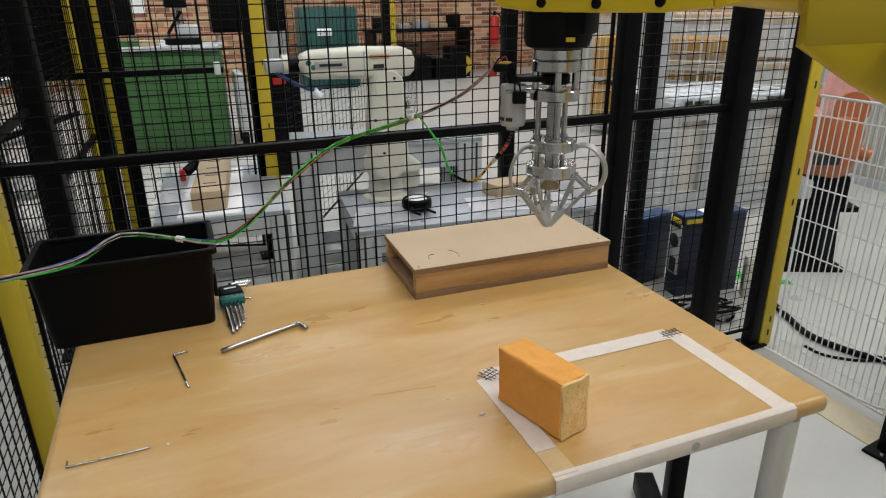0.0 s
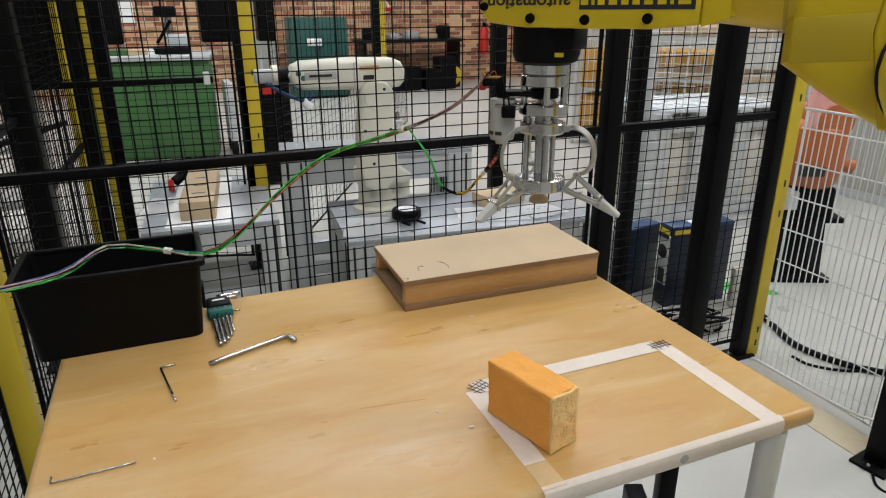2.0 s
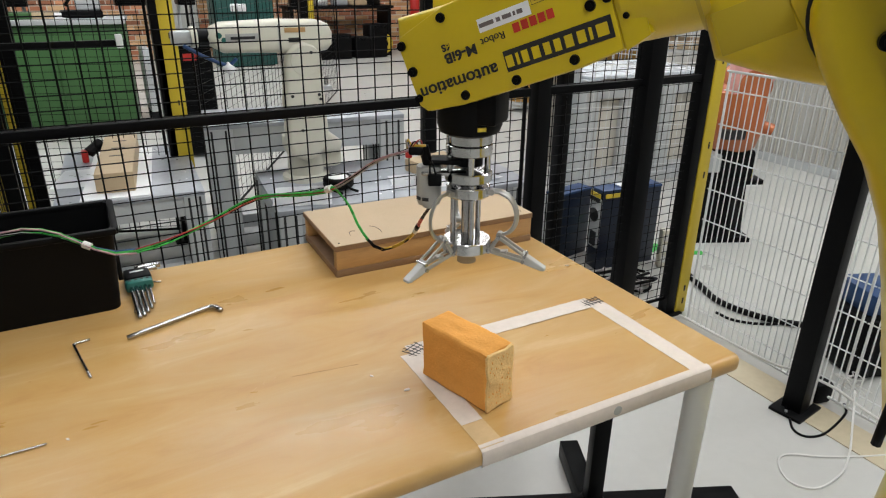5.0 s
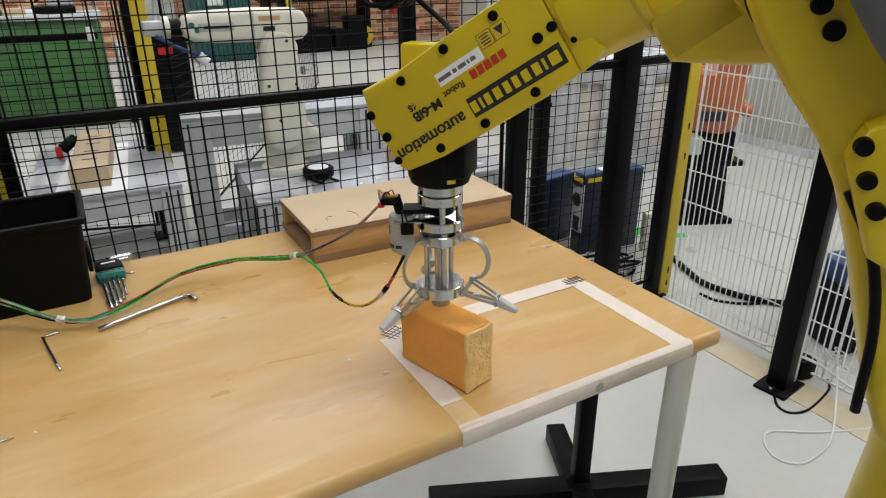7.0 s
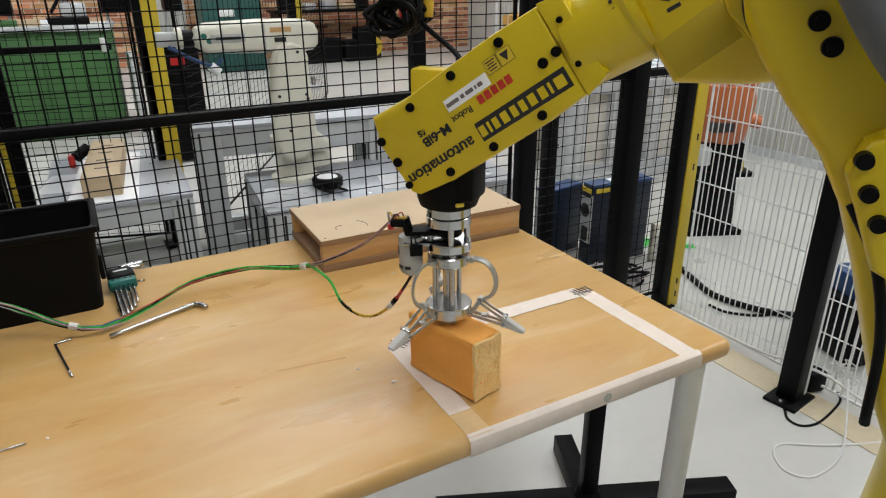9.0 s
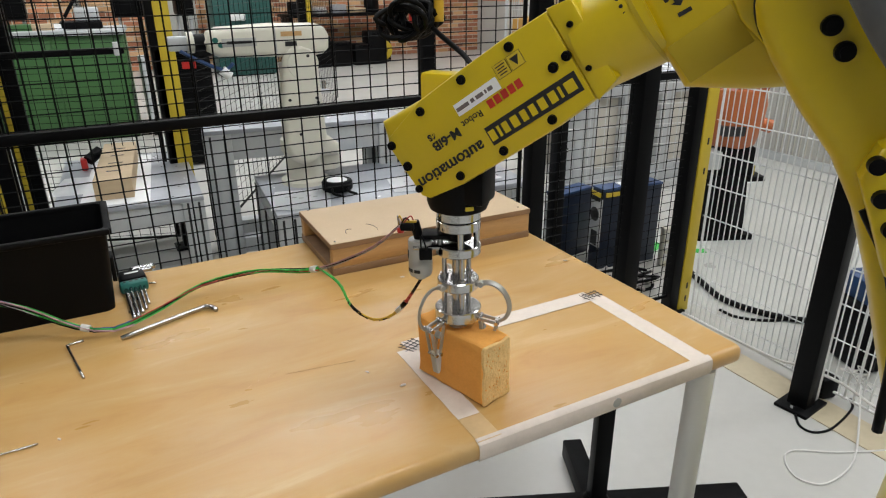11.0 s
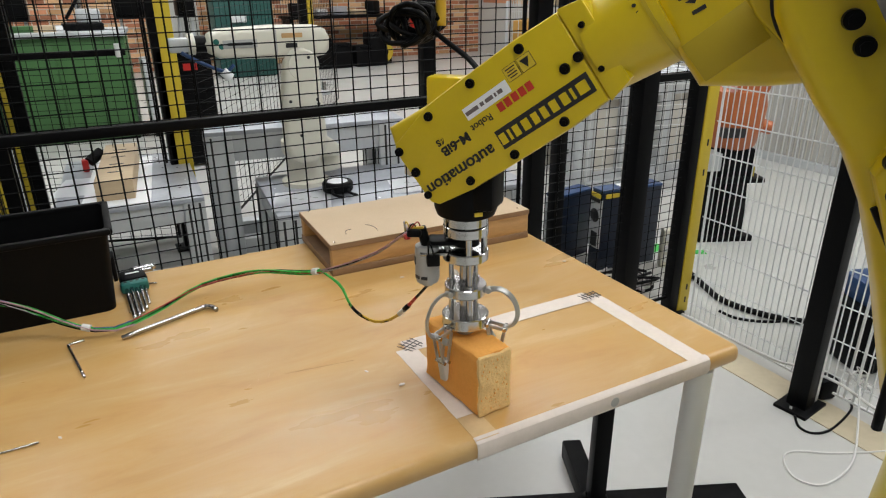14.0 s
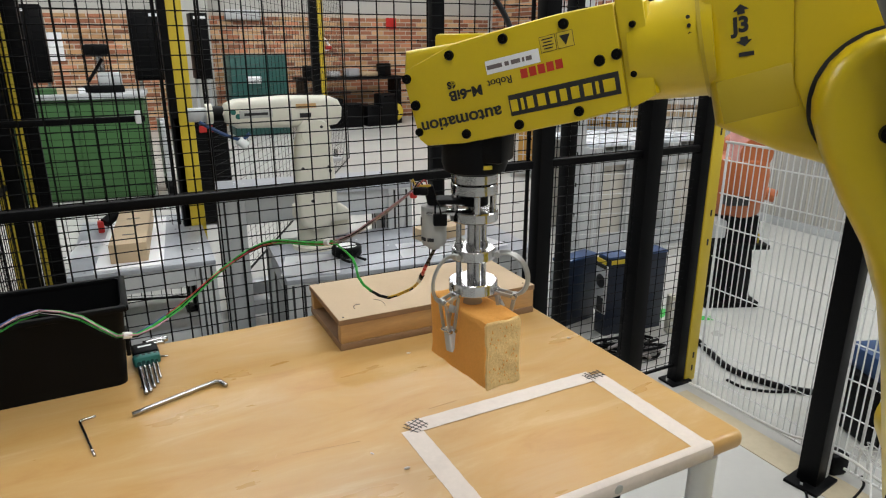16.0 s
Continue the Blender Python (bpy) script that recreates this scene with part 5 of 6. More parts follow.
for x, w, z1 in ((-1.36, 0.4, 1.75), (-0.15, 0.5, 1.72), (0.28, 0.17, 1.7)):
    bd = thing("black_locker", "black metal wall locker raised on thin legs", "locker", (x, 6.75, 0), group="black lockers")
    part("body", box(M(), (0, 0.2, (z1 + 1.02) / 2), (w, 0.3, z1 - 1.02), bevel=0.008), BLACK_PAINT, bd)
    for dx in (-0.4, 0.4):
        part("leg", box(M(), (dx * w, 0.25, 0.51), (0.03, 0.03, 1.02)), PROFILE, bd)
    part("door", box(M(), (0, 0.042, (z1 + 1.02) / 2), (w - 0.03, 0.02, z1 - 1.08), bevel=0.004), BLACK_PAINT, bd)
    part("tag", box(M(), (0, 0.03, z1 - 0.05), (0.12, 0.004, 0.03)), PAPER, bd)
for x, mat_, w in ((-1.2, GREEN_PAINT, 0.2), (-0.98, PALE_WOOD, 0.26), (-0.88, PAPER, 0.12)):
    thing("bench_box", "small box lying on the green cabinet", "box", (x, 6.1, 0.955), 5, "small boxes on the bench", bm=box(M(), (0, 0, 0.025), (w, 0.16, 0.05), bevel=0.004), mat=mat_)
chair = thing("black_tool_case", "tall ribbed black tool case on the floor", "case", (-0.05, 4.6, 0))
part("case_body", box(M(), (0, 0, 0.42), (0.26, 0.3, 0.8), bevel=0.02), BLACK_PLASTIC, chair)
for k in range(9):
    part("rib", box(M(), (0, -0.152, 0.1 + 0.08 * k), (0.24, 0.012, 0.03), bevel=0.004), BLACK_PLASTIC, chair)
part("print_bar", box(M(), (-0.03, -0.16, 0.76), (0.1, 0.004, 0.05)), RED, chair, "red print")
part("lid", box(M(), (0.02, 0, 0.85), (0.34, 0.34, 0.07), bevel=0.02), BLACK_PLASTIC, chair)

# far wall things
bin_t = thing("teal_container", "dark teal steel container with a white lamp on it", "container", (1.47, 9.6, 0))
part("body", box(M(), (0, 0.3, 0.62), (0.86, 0.6, 1.2), bevel=0.01), TEAL_PAINT, bin_t)
for k in range(5):
    part("rib", box(M(), (-0.34 + 0.17 * k, -0.008, 0.62), (0.03, 0.02, 1.15), bevel=0.004), TEAL_PAINT, bin_t)
part("foot", box(M(), (0, 0.3, 0.02), (0.8, 0.5, 0.04)), BLACK_PAINT, bin_t)
part("white_tray", box(M(), (-0.1, -0.04, 0.86), (0.22, 0.06, 0.1), pose(0, 0, 0, 20, 0, -15), 0.01), PAPER, bin_t)
tb = thing("workbench", "dark workbench with clutter against the brick wall", "bench", (3.3, 10.5, 0))
part("worktop", box(M(), (0, 0.2, 0.8), (1.9, 0.6, 0.05), bevel=0.005), BLACK_PAINT, tb)
for x in (-0.88, 0.88):
    part("leg", box(M(), (x, 0.2, 0.39), (0.06, 0.5, 0.78)), BLACK_PAINT, tb)
part("lower_shelf", box(M(), (0, 0.25, 0.25), (1.7, 0.4, 0.04)), BLACK_PAINT, tb)
for k, (x, w, h, mm) in enumerate(((-0.7, 0.3, 0.2, BLACK_PLASTIC), (-0.3, 0.2, 0.1, PROFILE), (0.05, 0.24, 0.14, PLATE), (0.4, 0.3, 0.08, PALE_WOOD), (0.7, 0.2, 0.22, BLACK_PLASTIC))):
    thing("bench_item", "cluttered item on the dark workbench", "clutter", (3.3 + x, 10.55, 0.825), 8 * k, "items on the workbench", bm=box(M(), (0, 0.1, h / 2), (w, 0.2, h), bevel=0.02), mat=mm)
for x, h in ((2.75, 0.5), (3.1, 0.4), (3.75, 0.55), (3.5, 0.35)):
    c = thing("equipment_case", "black equipment case on the floor by the wall", "case", (x, 10.1, 0), 7 * h, "cases by the wall")
    part("body", box(M(), (0, 0, h / 2), (0.34, 0.3, h), bevel=0.03), BLACK_PLASTIC, c)
    part("handle", hose(M(), [(-0.1, -0.14, h * 0.9), (-0.08, -0.2, h * 0.95), (0.08, -0.2, h * 0.95), (0.1, -0.14, h * 0.9)], 0.012, 6, 4), BLACK_PAINT, c)
reel = thing("cable_reel", "yellow and black cable reel on the floor", "reel", (3.98, 10.3, 0.2))
part("drum", rod(M(), (0, -0.06, 0), (0, 0.06, 0), 0.17, sides=28), YELLOW_PAINT, reel)
part("hub", rod(M(), (0, -0.08, 0), (0, 0.08, 0), 0.07, sides=20), BLACK_PLASTIC, reel)
part("stand", box(M(), (0, 0, -0.185), (0.26, 0.16, 0.03)), BLACK_PAINT, reel)
part("handle", hose(M(), [(-0.12, 0, -0.15), (-0.16, 0, 0.1), (0, 0, 0.22), (0.16, 0, 0.1), (0.12, 0, -0.15)], 0.012, 6, 5), BLACK_PLASTIC, reel)
ex = thing("fire_extinguisher", "red fire extinguisher on the brick wall", "extinguisher", (5.0, 11.1, 0.5))
part("bottle", turned(M(), (0, 0), [(0.08, 0), (0.09, 0.02), (0.09, 0.42), (0.04, 0.5)], 20), RED, ex)
part("valve", box(M(), (0, 0, 0.54), (0.05, 0.08, 0.07), bevel=0.01), BLACK_PLASTIC, ex)
part("hose", hose(M(), [(0.03, -0.03, 0.54), (0.12, -0.04, 0.45), (0.11, -0.03, 0.15)], 0.012, 6, 5), BLACK_PLASTIC, ex)
thing("wall_sign", "small red sign on the brick wall", "sign", (4.35, 11.19, 1.75), bm=box(M(), (0, 0, 0), (0.2, 0.02, 0.2)), mat=RED)
thing("wall_notice", "white notice on the brick wall", "notice", (-1.32, 11.185, 1.35), bm=box(M(), (0, 0, 0), (0.34, 0.012, 0.42)), mat=PAPER)
hl = thing("red_hose", "red and white hose hanging on the brick wall", "hose", (2.95, 11.15, 1.4))
part("loop", hose(M(), [(-0.1, 0, 0.5), (-0.08, -0.02, 0.2), (0.08, -0.03, 0.05), (0.14, -0.03, -0.1), (-0.05, -0.03, -0.15), (-0.14, -0.02, -0.22)], 0.022, 8, 5), PAPER, hl)
for x, z in ((0.12, -0.08), (-0.14, -0.2), (-0.05, -0.3)):
    part("nozzle", box(M(), (x, -0.04, z), (0.12, 0.06, 0.07), bevel=0.02), RED, hl)
bx = thing("wall_trunking", "pale blue electrical box on the brick wall", "electrical box", (1.6, 11.15, 1.86))
part("box", box(M(), (0, 0, 0), (0.6, 0.08, 0.16), bevel=0.01), PROFILE, bx)
col = thing("wall_column", "pale grey concrete column in front of the brick wall", "column", (0.75, 10.9, 0), kind="structure", bm=box(M(), (0, 0, CEILING / 2), (0.45, 0.4, CEILING - 0.004), bevel=0.01), mat=CONCRETE)

# right-hand background
upright = thing("profile_upright", "tall pale aluminium profile upright with dark slots", "post", (2.06, 2.62, 0), -30)
part("shaft", box(M(), (0, 0, 1.1), (0.085, 0.085, 2.2), bevel=0.004), PROFILE, upright)
part("foot_plate", box(M(), (0, 0, 0.006), (0.16, 0.14, 0.012), bevel=0.003), PROFILE, upright)
for k in range(9):
    part("slot", box(M(), (-0.012, -0.0425, 0.25 + 0.21 * k), (0.01, 0.002, 0.03)), INK, upright)

frame_unit = thing("machine_frame", "pale aluminium machine frame with cream panels and bright top", "machine", (2.1, 2.5, 0), -4)
part("top_sheet", box(M(), (0.48, 0.3, 0.735), (1.02, 0.66, 0.02), bevel=0.003), BRIGHT_SHEET, frame_unit, "bright sheet metal top")
for z in (0.645, 0.075):
    part("beam", box(M(), (0.48, 0, z), (0.92, 0.08, 0.09 if z > 0.3 else 0.06), bevel=0.004), PROFILE, frame_unit)
for x in (0.0, 0.32, 0.64, 0.96):
    leg = part("column", box(M(), (x, 0, 0.362), (0.11, 0.09, 0.725), bevel=0.005), PROFILE, frame_unit)
    for dx in (-0.028, 0.028):
        part("groove", box(M(), (x + dx, -0.0455, 0.362), (0.009, 0.004, 0.7)), DULL_ALU, leg)
for x in (0.16, 0.48, 0.8):
    part("side_panel", box(M(), (x, 0.03, 0.35), (0.22, 0.02, 0.5), bevel=0.003), CREAM_PANEL, frame_unit, "cream panel")
part("side_wall", box(M(), (0.985, 0.33, 0.36), (0.03, 0.56, 0.7), bevel=0.004), CREAM_PANEL, frame_unit)
part("back_wall", box(M(), (0.48, 0.6, 0.36), (1.0, 0.02, 0.7), bevel=0.004), CREAM_PANEL, frame_unit)
part("floor_skid", box(M(), (0.48, -0.06, 0.03), (1.0, 0.06, 0.06), bevel=0.006), PROFILE, frame_unit)
panel((1.62, 2.25, 0), -14, 1.5, 0.05, 1.3, mat=WHITE_PAINT, pitch=(0.1, 0.125), r=0.0017, label="white wire fence panel before the machine frame", frame_r=0.0045, two_sizes=False)

partition = thing("ribbed_partition", "white partition of upright slats on a grey base rail", "partition", (3.9, 0.9, 0))
part("sheet", box(M(), (0.03, 0, 1.1), (0.03, 3.9, 2.16), bevel=0.003), CREAM_PANEL, partition)
for k in range(78):
    slat = new("slat", slat.data) if k else part("slat", box(M(), (0, 0, 1.12), (0.012, 0.034, 2.12), bevel=0.003), PLASTER, partition)
    slat.parent = partition
    slat.location = (0.012, -1.92 + 0.05 * k, 0)
part("base_rail", box(M(), (-0.01, 0, 0.03), (0.05, 3.9, 0.06), bevel=0.004), PROFILE, partition, "grey base rail")


def wire_cage(at, turn, lx, ly, z0, z1, boards):
    c = thing("wire_cage", "tall wire storage cage on the hall floor", "cage", at, turn, group="wire cages")
    for x in (0, lx):
        for y in (0, ly):
            part("upright", box(M(), (x, y, z1 / 2), (0.03, 0.03, z1), bevel=0.003), PROFILE, c)
    segs = []
    for k in range(int(lx / 0.06)):
        segs.append(((0.06 * k, 0, z0), (0.06 * k, 0, z1)))
    for k in range(int((z1 - z0) / 0.2) + 1):
        segs.append(((0, 0, z0 + 0.2 * k), (lx, 0, z0 + 0.2 * k)))
    for k in range(int(ly / 0.06)):
        segs.append(((0, 0.06 * k, z0), (0, 0.06 * k, z1)))
    part("wire_sides", wires(segs, 0.003), PROFILE, c, kind="stuff")
    for z, mm, h in boards:
        part("load", box(M(), (lx / 2, ly / 2, z + h / 2), (lx - 0.08, ly - 0.08, h), bevel=0.006), mm, c)
        part("deck", box(M(), (lx / 2, ly / 2, z - 0.012), (lx, ly, 0.02)), PROFILE, c)
    return c


wire_cage((3.1, 5.0, 0), -52, 1.5, 0.8, 0.05, 1.15, ((0.1, WOOD_YELLOW, 0.4), (0.58, WOOD_YELLOW, 0.38)))
cage = wire_cage((2.75, 3.9, 0), -50, 1.5, 0.7, 0.05, 1.75, ((0.12, PROFILE, 0.2), (0.8, PALE_WOOD, 0.05), (1.14, PALE_WOOD, 0.07)))
basket = []
for y in (0.05, 0.3):
    basket += [((0.04 + 0.05 * k, y, 1.24), (0.04 + 0.05 * k, y, 1.6)) for k in range(29)]
    basket += [((0.04, y, 1.24 + 0.06 * k), (1.46, y, 1.24 + 0.06 * k)) for k in range(7)]
part("wire_baskets", wires(basket, 0.004), PINK_WRAP, cage, "pinkish wire baskets", kind="stuff")
UNITS = [((1.15, 1.545, 0), 10, 0.24, 0.09, 0.345), ((1.27, 1.37, 0), -6, 0.34, 0.09, 0.4)]
for n, (at, turn, d, w, h) in enumerate(UNITS):
    u = thing("control_unit", "navy blue electronic control unit with blue lid, grey front", "control unit", at, turn, "control units on the floor")
    part("case", box(M(), (d / 2, w / 2, h / 2), (d, w, h), bevel=0.005), BLUE_PAINT, u)
    part("lid", box(M(), (d / 2, w / 2, h + 0.004), (d + 0.004, w + 0.004, 0.012), bevel=0.004), BLUE_TOP, u, "bright blue lid")
    front = part("front_panel", box(M(), (-0.004, w / 2, h * (0.5 if n == 0 else 0.6)), (0.012, w * 0.94, h * (0.96 if n == 0 else 0.62)), bevel=0.003), PROFILE, u, "silver grey front panel")
    for k in range(6):
        part("socket", box(M(), (-0.011, w * 0.42, h * (0.14 + 0.13 * k) if n == 0 else h * (0.33 + 0.03 * k)), (0.006, w * (0.4 if n == 0 else 0.5), h * 0.03)), INK, front)
    if n:
        for k in range(3):
            part("fan_ring", turned(M(), (0, 0), [(0.01 + 0.011 * k, -0.001), (0.013 + 0.011 * k, 0.001), (0.01 + 0.011 * k, 0.003)], 20), INK, front).matrix_basis = pose(-0.011, w / 2, h * 0.7, 0, -90, 0)
        part("yellow_label", box(M(), (-0.012, w / 2, h * 0.955), (0.005, w * 0.85, h * 0.05)), YELLOW_PAINT, u, "yellow label")
        part("yellow_label", box(M(), (d * 0.16, -0.003, h * 0.955), (d * 0.25, 0.005, h * 0.05)), YELLOW_PAINT, u, "yellow label")
        for k in range(5):
            part("clamp_tab", box(M(), (-0.014, w * (0.14 + 0.18 * k), h * 0.9), (0.01, 0.008, 0.02), bevel=0.001), INK, u)
note = thing("folded_note", "white folded note lying on a control unit", "paper", (1.43, 1.4, 0.4112), -6, bm=box(M(), (0, 0, 0.002), (0.09, 0.05, 0.004), bevel=0.001), mat=PAPER)
heap = thing("cable_heap", "heap of dark cables and red plugs beneath the control units", "cables", (1.2, 1.15, 0))
rng = random.Random(5)
for k in range(7):
    pts = [(rng.uniform(-0.1, 0.2), rng.uniform(-0.1, 0.12), rng.uniform(0.012, 0.07)) for _ in range(6)]
    part("cable", hose(M(), pts, 0.007, 7, 5), BLACK_PLASTIC if k % 3 else GREY_WIRE, heap)
for x, y, turn in ((0.02, 0.0, 20), (0.12, 0.05, -40)):
    part("plug", box(M(), (x, y, 0.07), (0.05, 0.03, 0.03), pose(0, 0, 0, 0, 10, turn), 0.006), RED, heap, "red plug")
strip_p = thing("power_strip", "cream power strip standing on the floor", "power strip", (1.6, 1.26, 0), -25)
part("body", box(M(), (0, 0, 0.1), (0.05, 0.05, 0.2), bevel=0.008), CREAM, strip_p)
for k in range(3):
    part("socket", box(M(), (0, -0.026, 0.05 + 0.055 * k), (0.036, 0.004, 0.036), bevel=0.002), WHITE_PAINT, strip_p)
for x, y, turn in ((1.74, 1.45, 20), (1.87, 1.31, -30)):
    thing("green_tape_mark", "torn green tape on the floor", "tape", (x, y, 0.002), turn, "green tape on the floor", bm=box(M(), (0, 0, 0), (0.12, 0.05, 0.002)), mat=GREEN_WIRE)

# orange robot on its black pedestal
orob = thing("orange_robot", "orange industrial robot wrapped in pink foil on a black pedestal", "robot", (2.2, 1.45, 0), -25)
part("foot_plate", box(M(), (-0.01, 0, 0.015), (0.3, 0.27, 0.03), bevel=0.004), BLACK_PAINT, orob)
part("pedestal", rod(M(), (0, 0, 0.03), (0, 0, 0.33), 0.14, 0.12, 8), BLACK_PAINT, orob, "black steel pedestal")
part("top_flange", box(M(), (0.02, 0, 0.34), (0.28, 0.25, 0.025), bevel=0.004), BLACK_PAINT, orob)
part("base", box(M(), (0, 0, 0.43), (0.2, 0.22, 0.16), bevel=0.02), BLACK_PAINT, orob)
part("label", box(M(), (0.11, -0.06, 0.38), (0.004, 0.06, 0.05)), YELLOW_PAINT, orob, "yellow label")
carousel = M()
turned(carousel, (0, 0), [(0.105, 0.5), (0.122, 0.52), (0.142, 0.6), (0.15, 0.72), (0.135, 0.8), (0.09, 0.83)], 28)
part("carousel", carousel, ORANGE, orob)
part("recess", box(M(), (-0.06, -0.118, 0.6), (0.12, 0.06, 0.05), bevel=0.006), INK, orob)
part("arm", slab(M(), [(-0.09, 0.78), (0.02, 0.78), (0.03, 0.9), (0.06, 1.1), (0.02, 1.2), (-0.05, 1.2), (-0.1, 0.95)], -0.11, -0.03, 0.02), PINK_WRAP, orob, "lower arm wrapped in pink foil")
part("foil_flap", slab(M(), [(0.02, 0.83), (0.1, 0.84), (0.2, 0.96), (0.16, 1.0), (0.06, 0.92)], -0.1, -0.06, 0.012), PINK_WRAP, orob, "crumpled pink foil")
part("shoulder_drum", rod(M(), (0.02, -0.12, 0.84), (0.02, 0.12, 0.84), 0.085, sides=24), ORANGE, orob)
part("elbow", rod(M(), (0.05, -0.1, 1.0), (0.05, 0.1, 1.0), 0.055, sides=18), PLY_EDGE, orob)
part("wrist_block", box(M(), (0.3, -0.02, 0.9), (0.07, 0.08, 0.1), bevel=0.02), PROFILE, orob)
part("wrist_rod", rod(M(), (0.08, -0.02, 0.95), (0.3, -0.02, 0.92), 0.018, sides=12), STEEL, orob)
part("side_motor", rod(M(), (0.13, -0.02, 0.62), (0.19, -0.04, 0.6), 0.035, sides=14), ORANGE, orob)
part("valve_block", box(M(), (-0.12, -0.06, 0.44), (0.08, 0.1, 0.1), bevel=0.01), PROFILE, orob)

# white wire fence on the right, its posts and cables
panel((1.25, 0.785, 0), -90, 0.68, 0.03, 1.035, mat=WHITE_PAINT, pitch=(0.0245, 0.125), r=0.0019, label="white wire fence panel", frame_r=0.0045, two_sizes=False)
np_ = post((1.127, 0.185, 0), 2.1, 0.064, turn=8, label="black square steel post on a foot plate")
part("white_strip", box(M(), (0.052, -0.012, 0.52), (0.026, 0.03, 1.03), bevel=0.003), WHITE_PAINT, np_, "white fence frame beside the post")
panel((1.25, 0.1, 0), -90, 1.1, 0.03, 1.035, mat=WHITE_PAINT, pitch=(0.0245, 0.125), r=0.0019, label="white wire fence panel", frame_r=0.0045, two_sizes=False)
thing("floor_band", "yellowed band of floor paint along the white fence", "floor marking", kind="structure", bm=box(M(), (1.16, -0.3, 0.0015), (0.13, 2.2, 0.004)), mat=BEIGE_FLOOR)
mot = thing("foot_motor", "black cable box beside the post foot", "cable box", (1.245, 0.185, 0), -14, bm=box(M(), (0, 0, 0.04), (0.07, 0.06, 0.08), bevel=0.015), mat=BLACK_PLASTIC)
bl = thing("blue_machine", "dark machine with a blue cover behind the white fence", "machine", (1.62, 0.3, 0), -20)
part("body", box(M(), (0, 0, 0.12), (0.22, 0.3, 0.24), bevel=0.02), BLACK_PLASTIC, bl)
part("cover", box(M(), (0, -0.02, 0.28), (0.16, 0.2, 0.09), bevel=0.02), BLUE_TOP, bl, "bright blue cover")
part("lever", rod(M(), (-0.05, -0.12, 0.25), (-0.12, -0.2, 0.05), 0.014, sides=8), BLACK_PLASTIC, bl)


def floor_cable(name, label, points, r, mat):
    return thing(name, label, "cable", bm=hose(M(), [(x, y, z + r) for x, y, z in points], r, 8, 8), mat=mat)


floor_cable("floor_cable", "thick black cable bundle on the floor behind the white fence", [(1.66, 1.2, 0), (1.57, 0.98, 0), (1.523, 0.837, 0), (1.55, 0.69, 0), (1.62, 0.57, 0), (1.78, 0.43, 0)], 0.014, BLACK_PLASTIC)
floor_cable("floor_cable", "thin black cable on the floor behind the white fence", [(1.44, 0.78, 0), (1.45, 0.7, 0), (1.53, 0.62, 0), (1.64, 0.575, 0)], 0.006, BLACK_PLASTIC)
floor_cable("floor_cable", "thin black cable at the post foot", [(1.06, 0.155, 0), (1.02, 0.111, 0), (1.03, 0.07, 0), (1.1, 0.055, 0), (1.248, 0.085, 0), (1.3, 0.12, 0)], 0.004, BLACK_PLASTIC)
loop = [(1.35, -0.16, 0), (1.15, -0.09, 0), (1.0, -0.02, 0), (0.9, 0.045, 0), (0.84, 0.035, 0), (0.8, -0.03, 0), (0.84, -0.085, 0), (0.95, -0.085, 0.002), (1.05, -0.05, 0.003), (1.13, 0.0, 0.05), (1.21, 0.06, 0.12)]
floor_cable("floor_cable", "white cable lying in a loop on the floor", loop, 0.0032, WHITE_CABLE)
floor_cable("floor_cable", "white cable along the foot of the white fence", [(1.235, 0.8, 0.03), (1.232, 0.6, 0.035), (1.225, 0.36, 0.05), (1.19, 0.26, 0.09), (1.2, 0.12, 0.1), (1.225, -0.02, 0.06), (1.23, -0.4, 0.04)], 0.005, WHITE_CABLE)
tangle = thing("cable_tangle", "tangle of white cables tied to the fence foot", "cables", (1.2, 0.12, 0.1))
for k in range(3):
    pts = [(rng.uniform(0.03, 0.08), rng.uniform(-0.09, 0.03), rng.uniform(-0.02, 0.05)) for _ in range(6)]
    part("cable", hose(M(), pts, 0.0022, 6, 6), WHITE_CABLE, tangle)


# ---- what moves ----
ROBOT_X, ROBOT_Y = -0.0406, -0.5271
# seconds, heading of the arm, reach, height of the wrist axis, tilt of the forearm
ARM = [
    (0, -53.7, 0.5215, 1.4090, 0.2),
    (3.6, -53.7, 0.5215, 1.4090, 0.2),
    (4, -53.5, 0.5195, 1.3845, 4.0),
    (4.2, -53.4, 0.5195, 1.3672, 5.7),
    (4.7, -53.3, 0.5208, 1.2963, 15.7),
    (5.2, -53.3, 0.521, 1.232, 23.2),
    (5.8, -53.2, 0.522, 1.185, 29.0),
    (6.3, -53.2, 0.5224, 1.168, 31.2),
    (6.8, -53.2, 0.5226, 1.1583, 32.3),
    (7, -53.2, 0.5229, 1.1519, 33.0),
    (7.5, -53.2, 0.5238, 1.1338, 34.8),
    (12, -53.2, 0.5238, 1.1338, 34.8),
    (12.5, -50.2, 0.4889, 1.1351, 36.5),
    (13, -45.6, 0.4463, 1.1360, 37.9),
    (13.5, -51.0, 0.4991, 1.1343, 35.8),
    (14, -51.7, 0.5043, 1.1331, 35.8),
    (14.5, -51.9, 0.5048, 1.1878, 29.3),
    (15, -52.0, 0.5063, 1.2417, 23.3),
    (15.5, -51.4, 0.5044, 1.3192, 13.8),
    (16, -51.5, 0.5017, 1.3213, 13.4),
]
# seconds and opening of the fingers in degrees
GRIP = [(0, 0), (0.8, 30), (1.5, 62), (2.3, 98), (9.3, 98), (10.2, 62), (11.0, 29), (16, 29)]


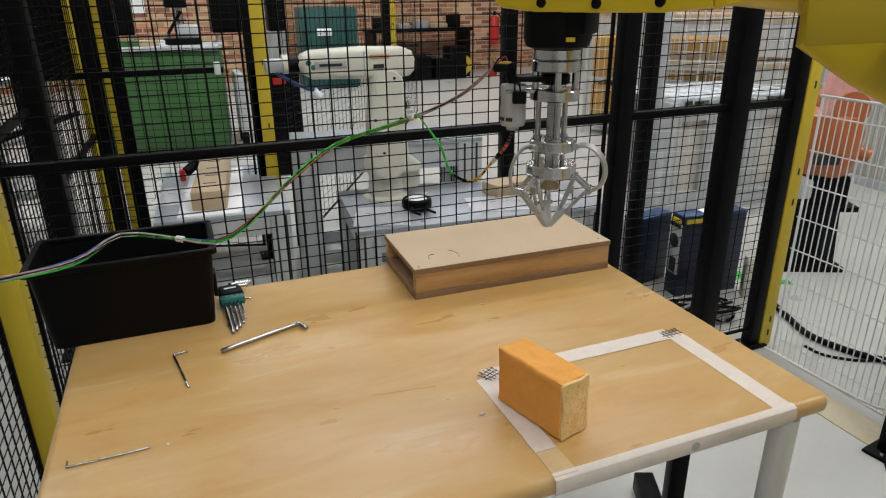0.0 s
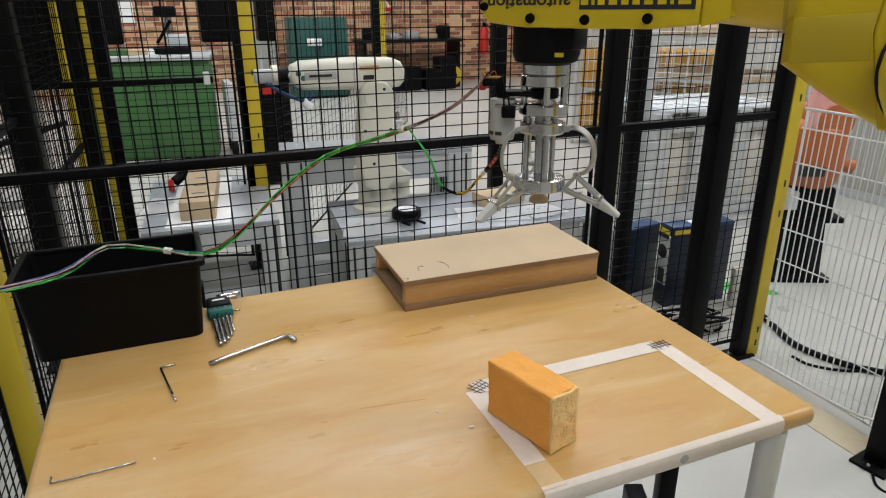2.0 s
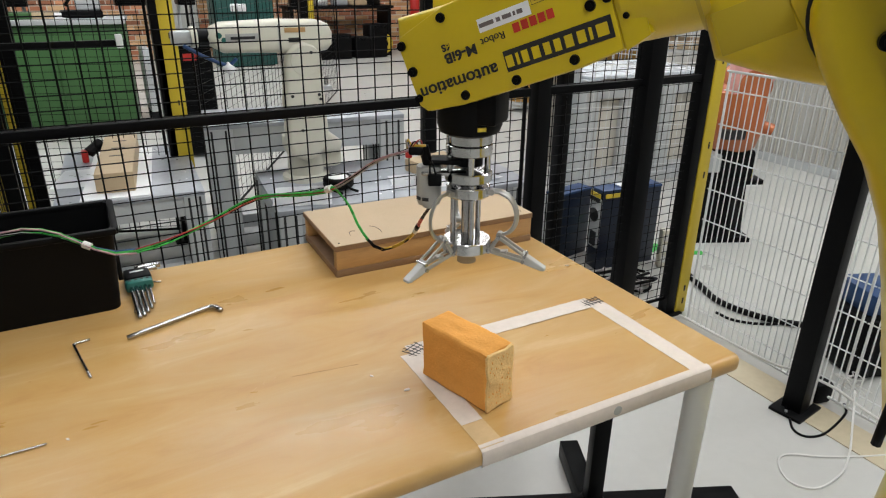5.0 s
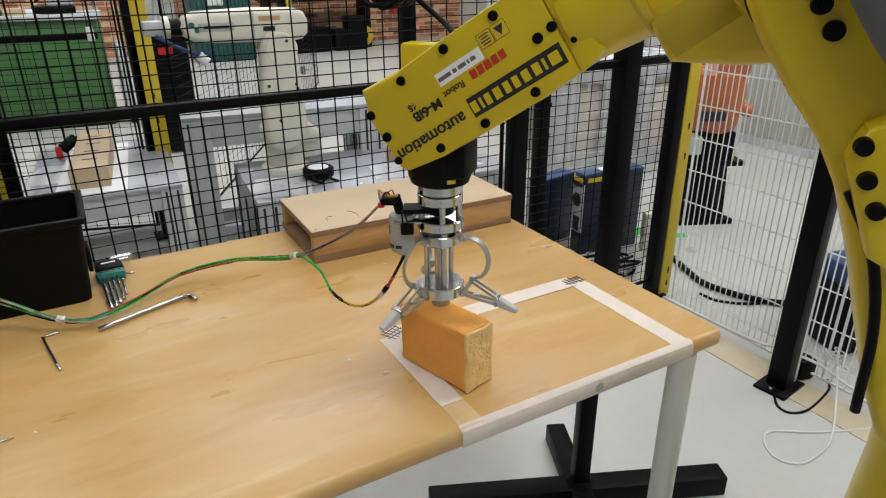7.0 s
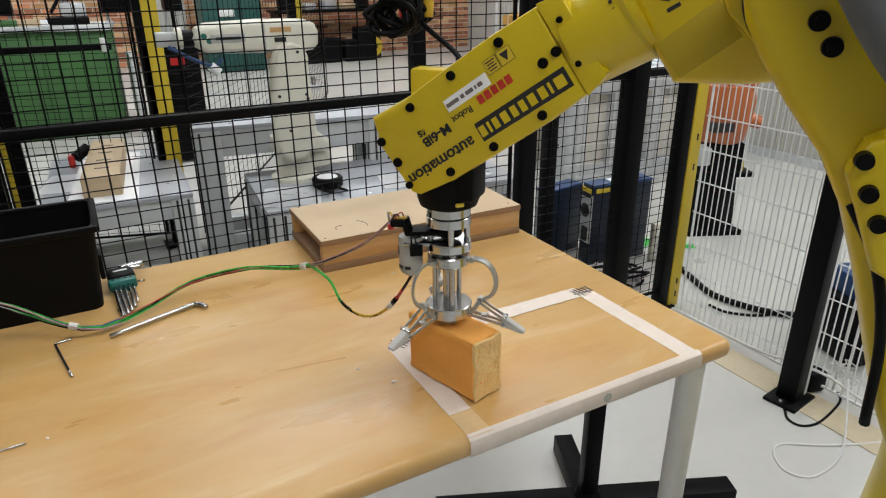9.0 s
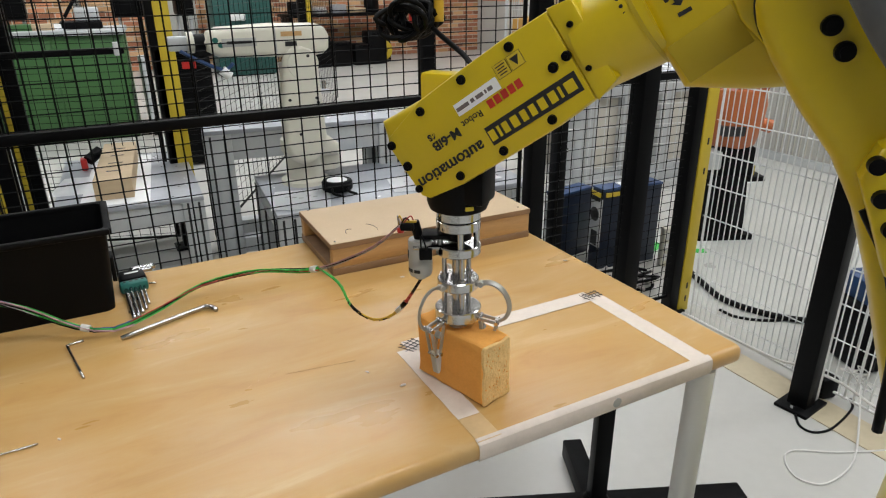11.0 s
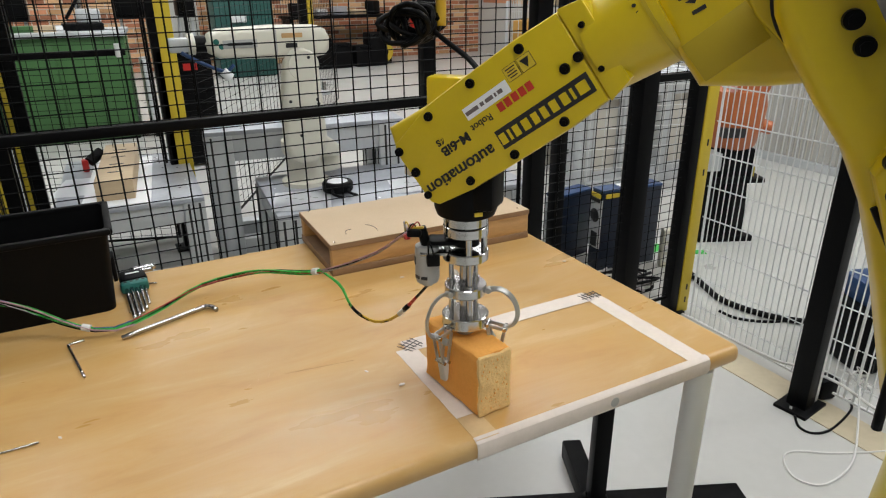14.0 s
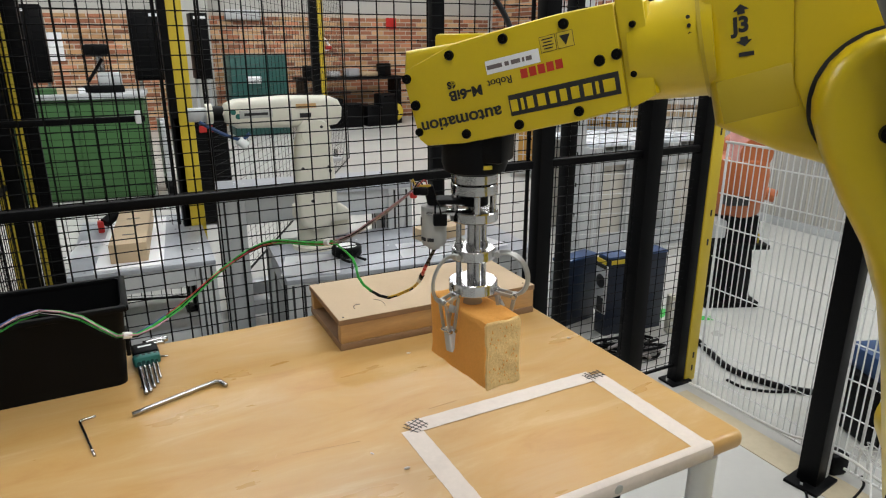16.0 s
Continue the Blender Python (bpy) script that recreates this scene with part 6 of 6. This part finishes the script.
def arm_at(t):
    rows = np.array(ARM, float)
    return [float(np.interp(t, rows[:, 0], rows[:, k])) for k in range(1, 5)]


def tool_pose(heading, reach, height):
    a = math.radians(heading + 180)
    return pose(ROBOT_X + reach * math.cos(a), ROBOT_Y + reach * math.sin(a), height, 0, 0, heading + 180)


def elbow(reach, height, tilt):
    """The elbow axis in the robot's own space."""
    c, s = math.cos(math.radians(tilt)), math.sin(math.radians(tilt))
    x, z = -0.43, -0.09
    return reach + x * c + z * s, height - x * s + z * c


def tool_point(t, local):
    h, r, z, _ = arm_at(t)
    return np.array(tool_pose(h, r, z) @ Vector(local))


def piece_rows(times, nodes, k):
    rows = []
    for t in times:
        n = nodes(t)
        a, b = Vector(n[k]), Vector(n[k + 1])
        rows.append((t, Matrix.Translation((a + b) / 2) @ (b - a).to_track_quat("Z", "Y").to_matrix().to_4x4()))
    return rows


def loom_nodes(t):
    n = blend(LINES, t).copy()
    d = tool_point(t, (0.072, 0.036, -0.128)) - n[0]
    fade = np.clip(1 - np.arange(len(n)) / 16.0, 0, 1)[:, None]
    return n + d * fade


def fork_nodes(t):
    n = blend(FORKS, t).copy()
    a = loom_nodes(t)[FORK_AT] - n[0]
    b = tool_point(t, (0.05, 0.021, -0.209)) - n[-1]
    w = np.linspace(0, 1, len(n))[:, None]
    return n + a * (1 - w) ** 2 + b * w ** 2


def motions():
    walk(robot, [(t, pose(ROBOT_X, ROBOT_Y, 0, 0, 0, h + 180)) for t, h, r, z, tilt in ARM])
    walk(forearm, [(t, pose(r, 0, z, 0, tilt, 0)) for t, h, r, z, tilt in ARM])
    lean = []
    for t, h, r, z, tilt in ARM:
        x, zz = elbow(r, z, tilt)
        lean.append((t, pose(-0.043, 0, 0.897, 0, math.degrees(math.atan2(x + 0.043, zz - 0.897)), 0)))
    walk(upper, lean)
    walk(tool, [(t, tool_pose(h, r, z)) for t, h, r, z, tilt in ARM])
    for k, a in enumerate(FINGER_ANGLES):
        ca, sa = math.cos(math.radians(a)), math.sin(math.radians(a))
        walk(FINGERS[k], [(t, pose(PIVOT_R * ca, PIVOT_R * sa, PIVOT_Z, 0, -g, a)) for t, g in GRIP])
        rows = []
        for t, g in GRIP:
            zs = -0.228 + 0.046 * g / 98
            q = math.radians(g - 40)
            kr, kz = PIVOT_R + 0.0262 * math.cos(q), PIVOT_Z + 0.0262 * math.sin(q)
            lean_out = math.degrees(math.atan2(kr - SLIDE_R, zs - kz))
            rows.append((t, pose(SLIDE_R * ca, SLIDE_R * sa, zs, 0, -lean_out, a)))
        walk(LINKS[k], rows)
    walk(slider, [(t, pose(0, 0, -0.228 + 0.046 * g / 98)) for t, g in GRIP])
    # the sponge rests until the fingers drag it off, then hangs from them
    rest = pose(-0.35, -0.1125, TOP, 0, 0, 15)
    h0, r0, z0, _ = arm_at(12)
    rows = [(0, rest), (11.9, rest)]
    for t, h, r, z, tilt in ARM:
        if t >= 12:
            q = tool_pose(h, r, z).translation - tool_pose(h0, r0, z0).translation
            rows.append((t, pose(-0.35 - 0.006 * min((t - 12) / 1.0, 1) + q.x, -0.1125 + q.y, TOP + max(q.z - 0.002, 0), 0, 0, 15 - 10 * min((t - 12) / 1.0, 1))))
    walk(sponge, rows)
    times = [0, 3.6, 4, 4.2, 4.7, 5.2, 5.8, 6.6, 7.5, 12, 12.5, 13, 13.5, 14, 14.5, 15, 15.5, 16]
    for k, ob in enumerate(PIECES):
        walk(ob, piece_rows(times, loom_nodes, k))
    for k, ob in enumerate(FORK_PIECES):
        walk(ob, piece_rows(times, fork_nodes, k))
    walk(clips[0], piece_rows(times, loom_nodes, FORK_AT))
    walk(clips[1], piece_rows(times, loom_nodes, 26))


motions()
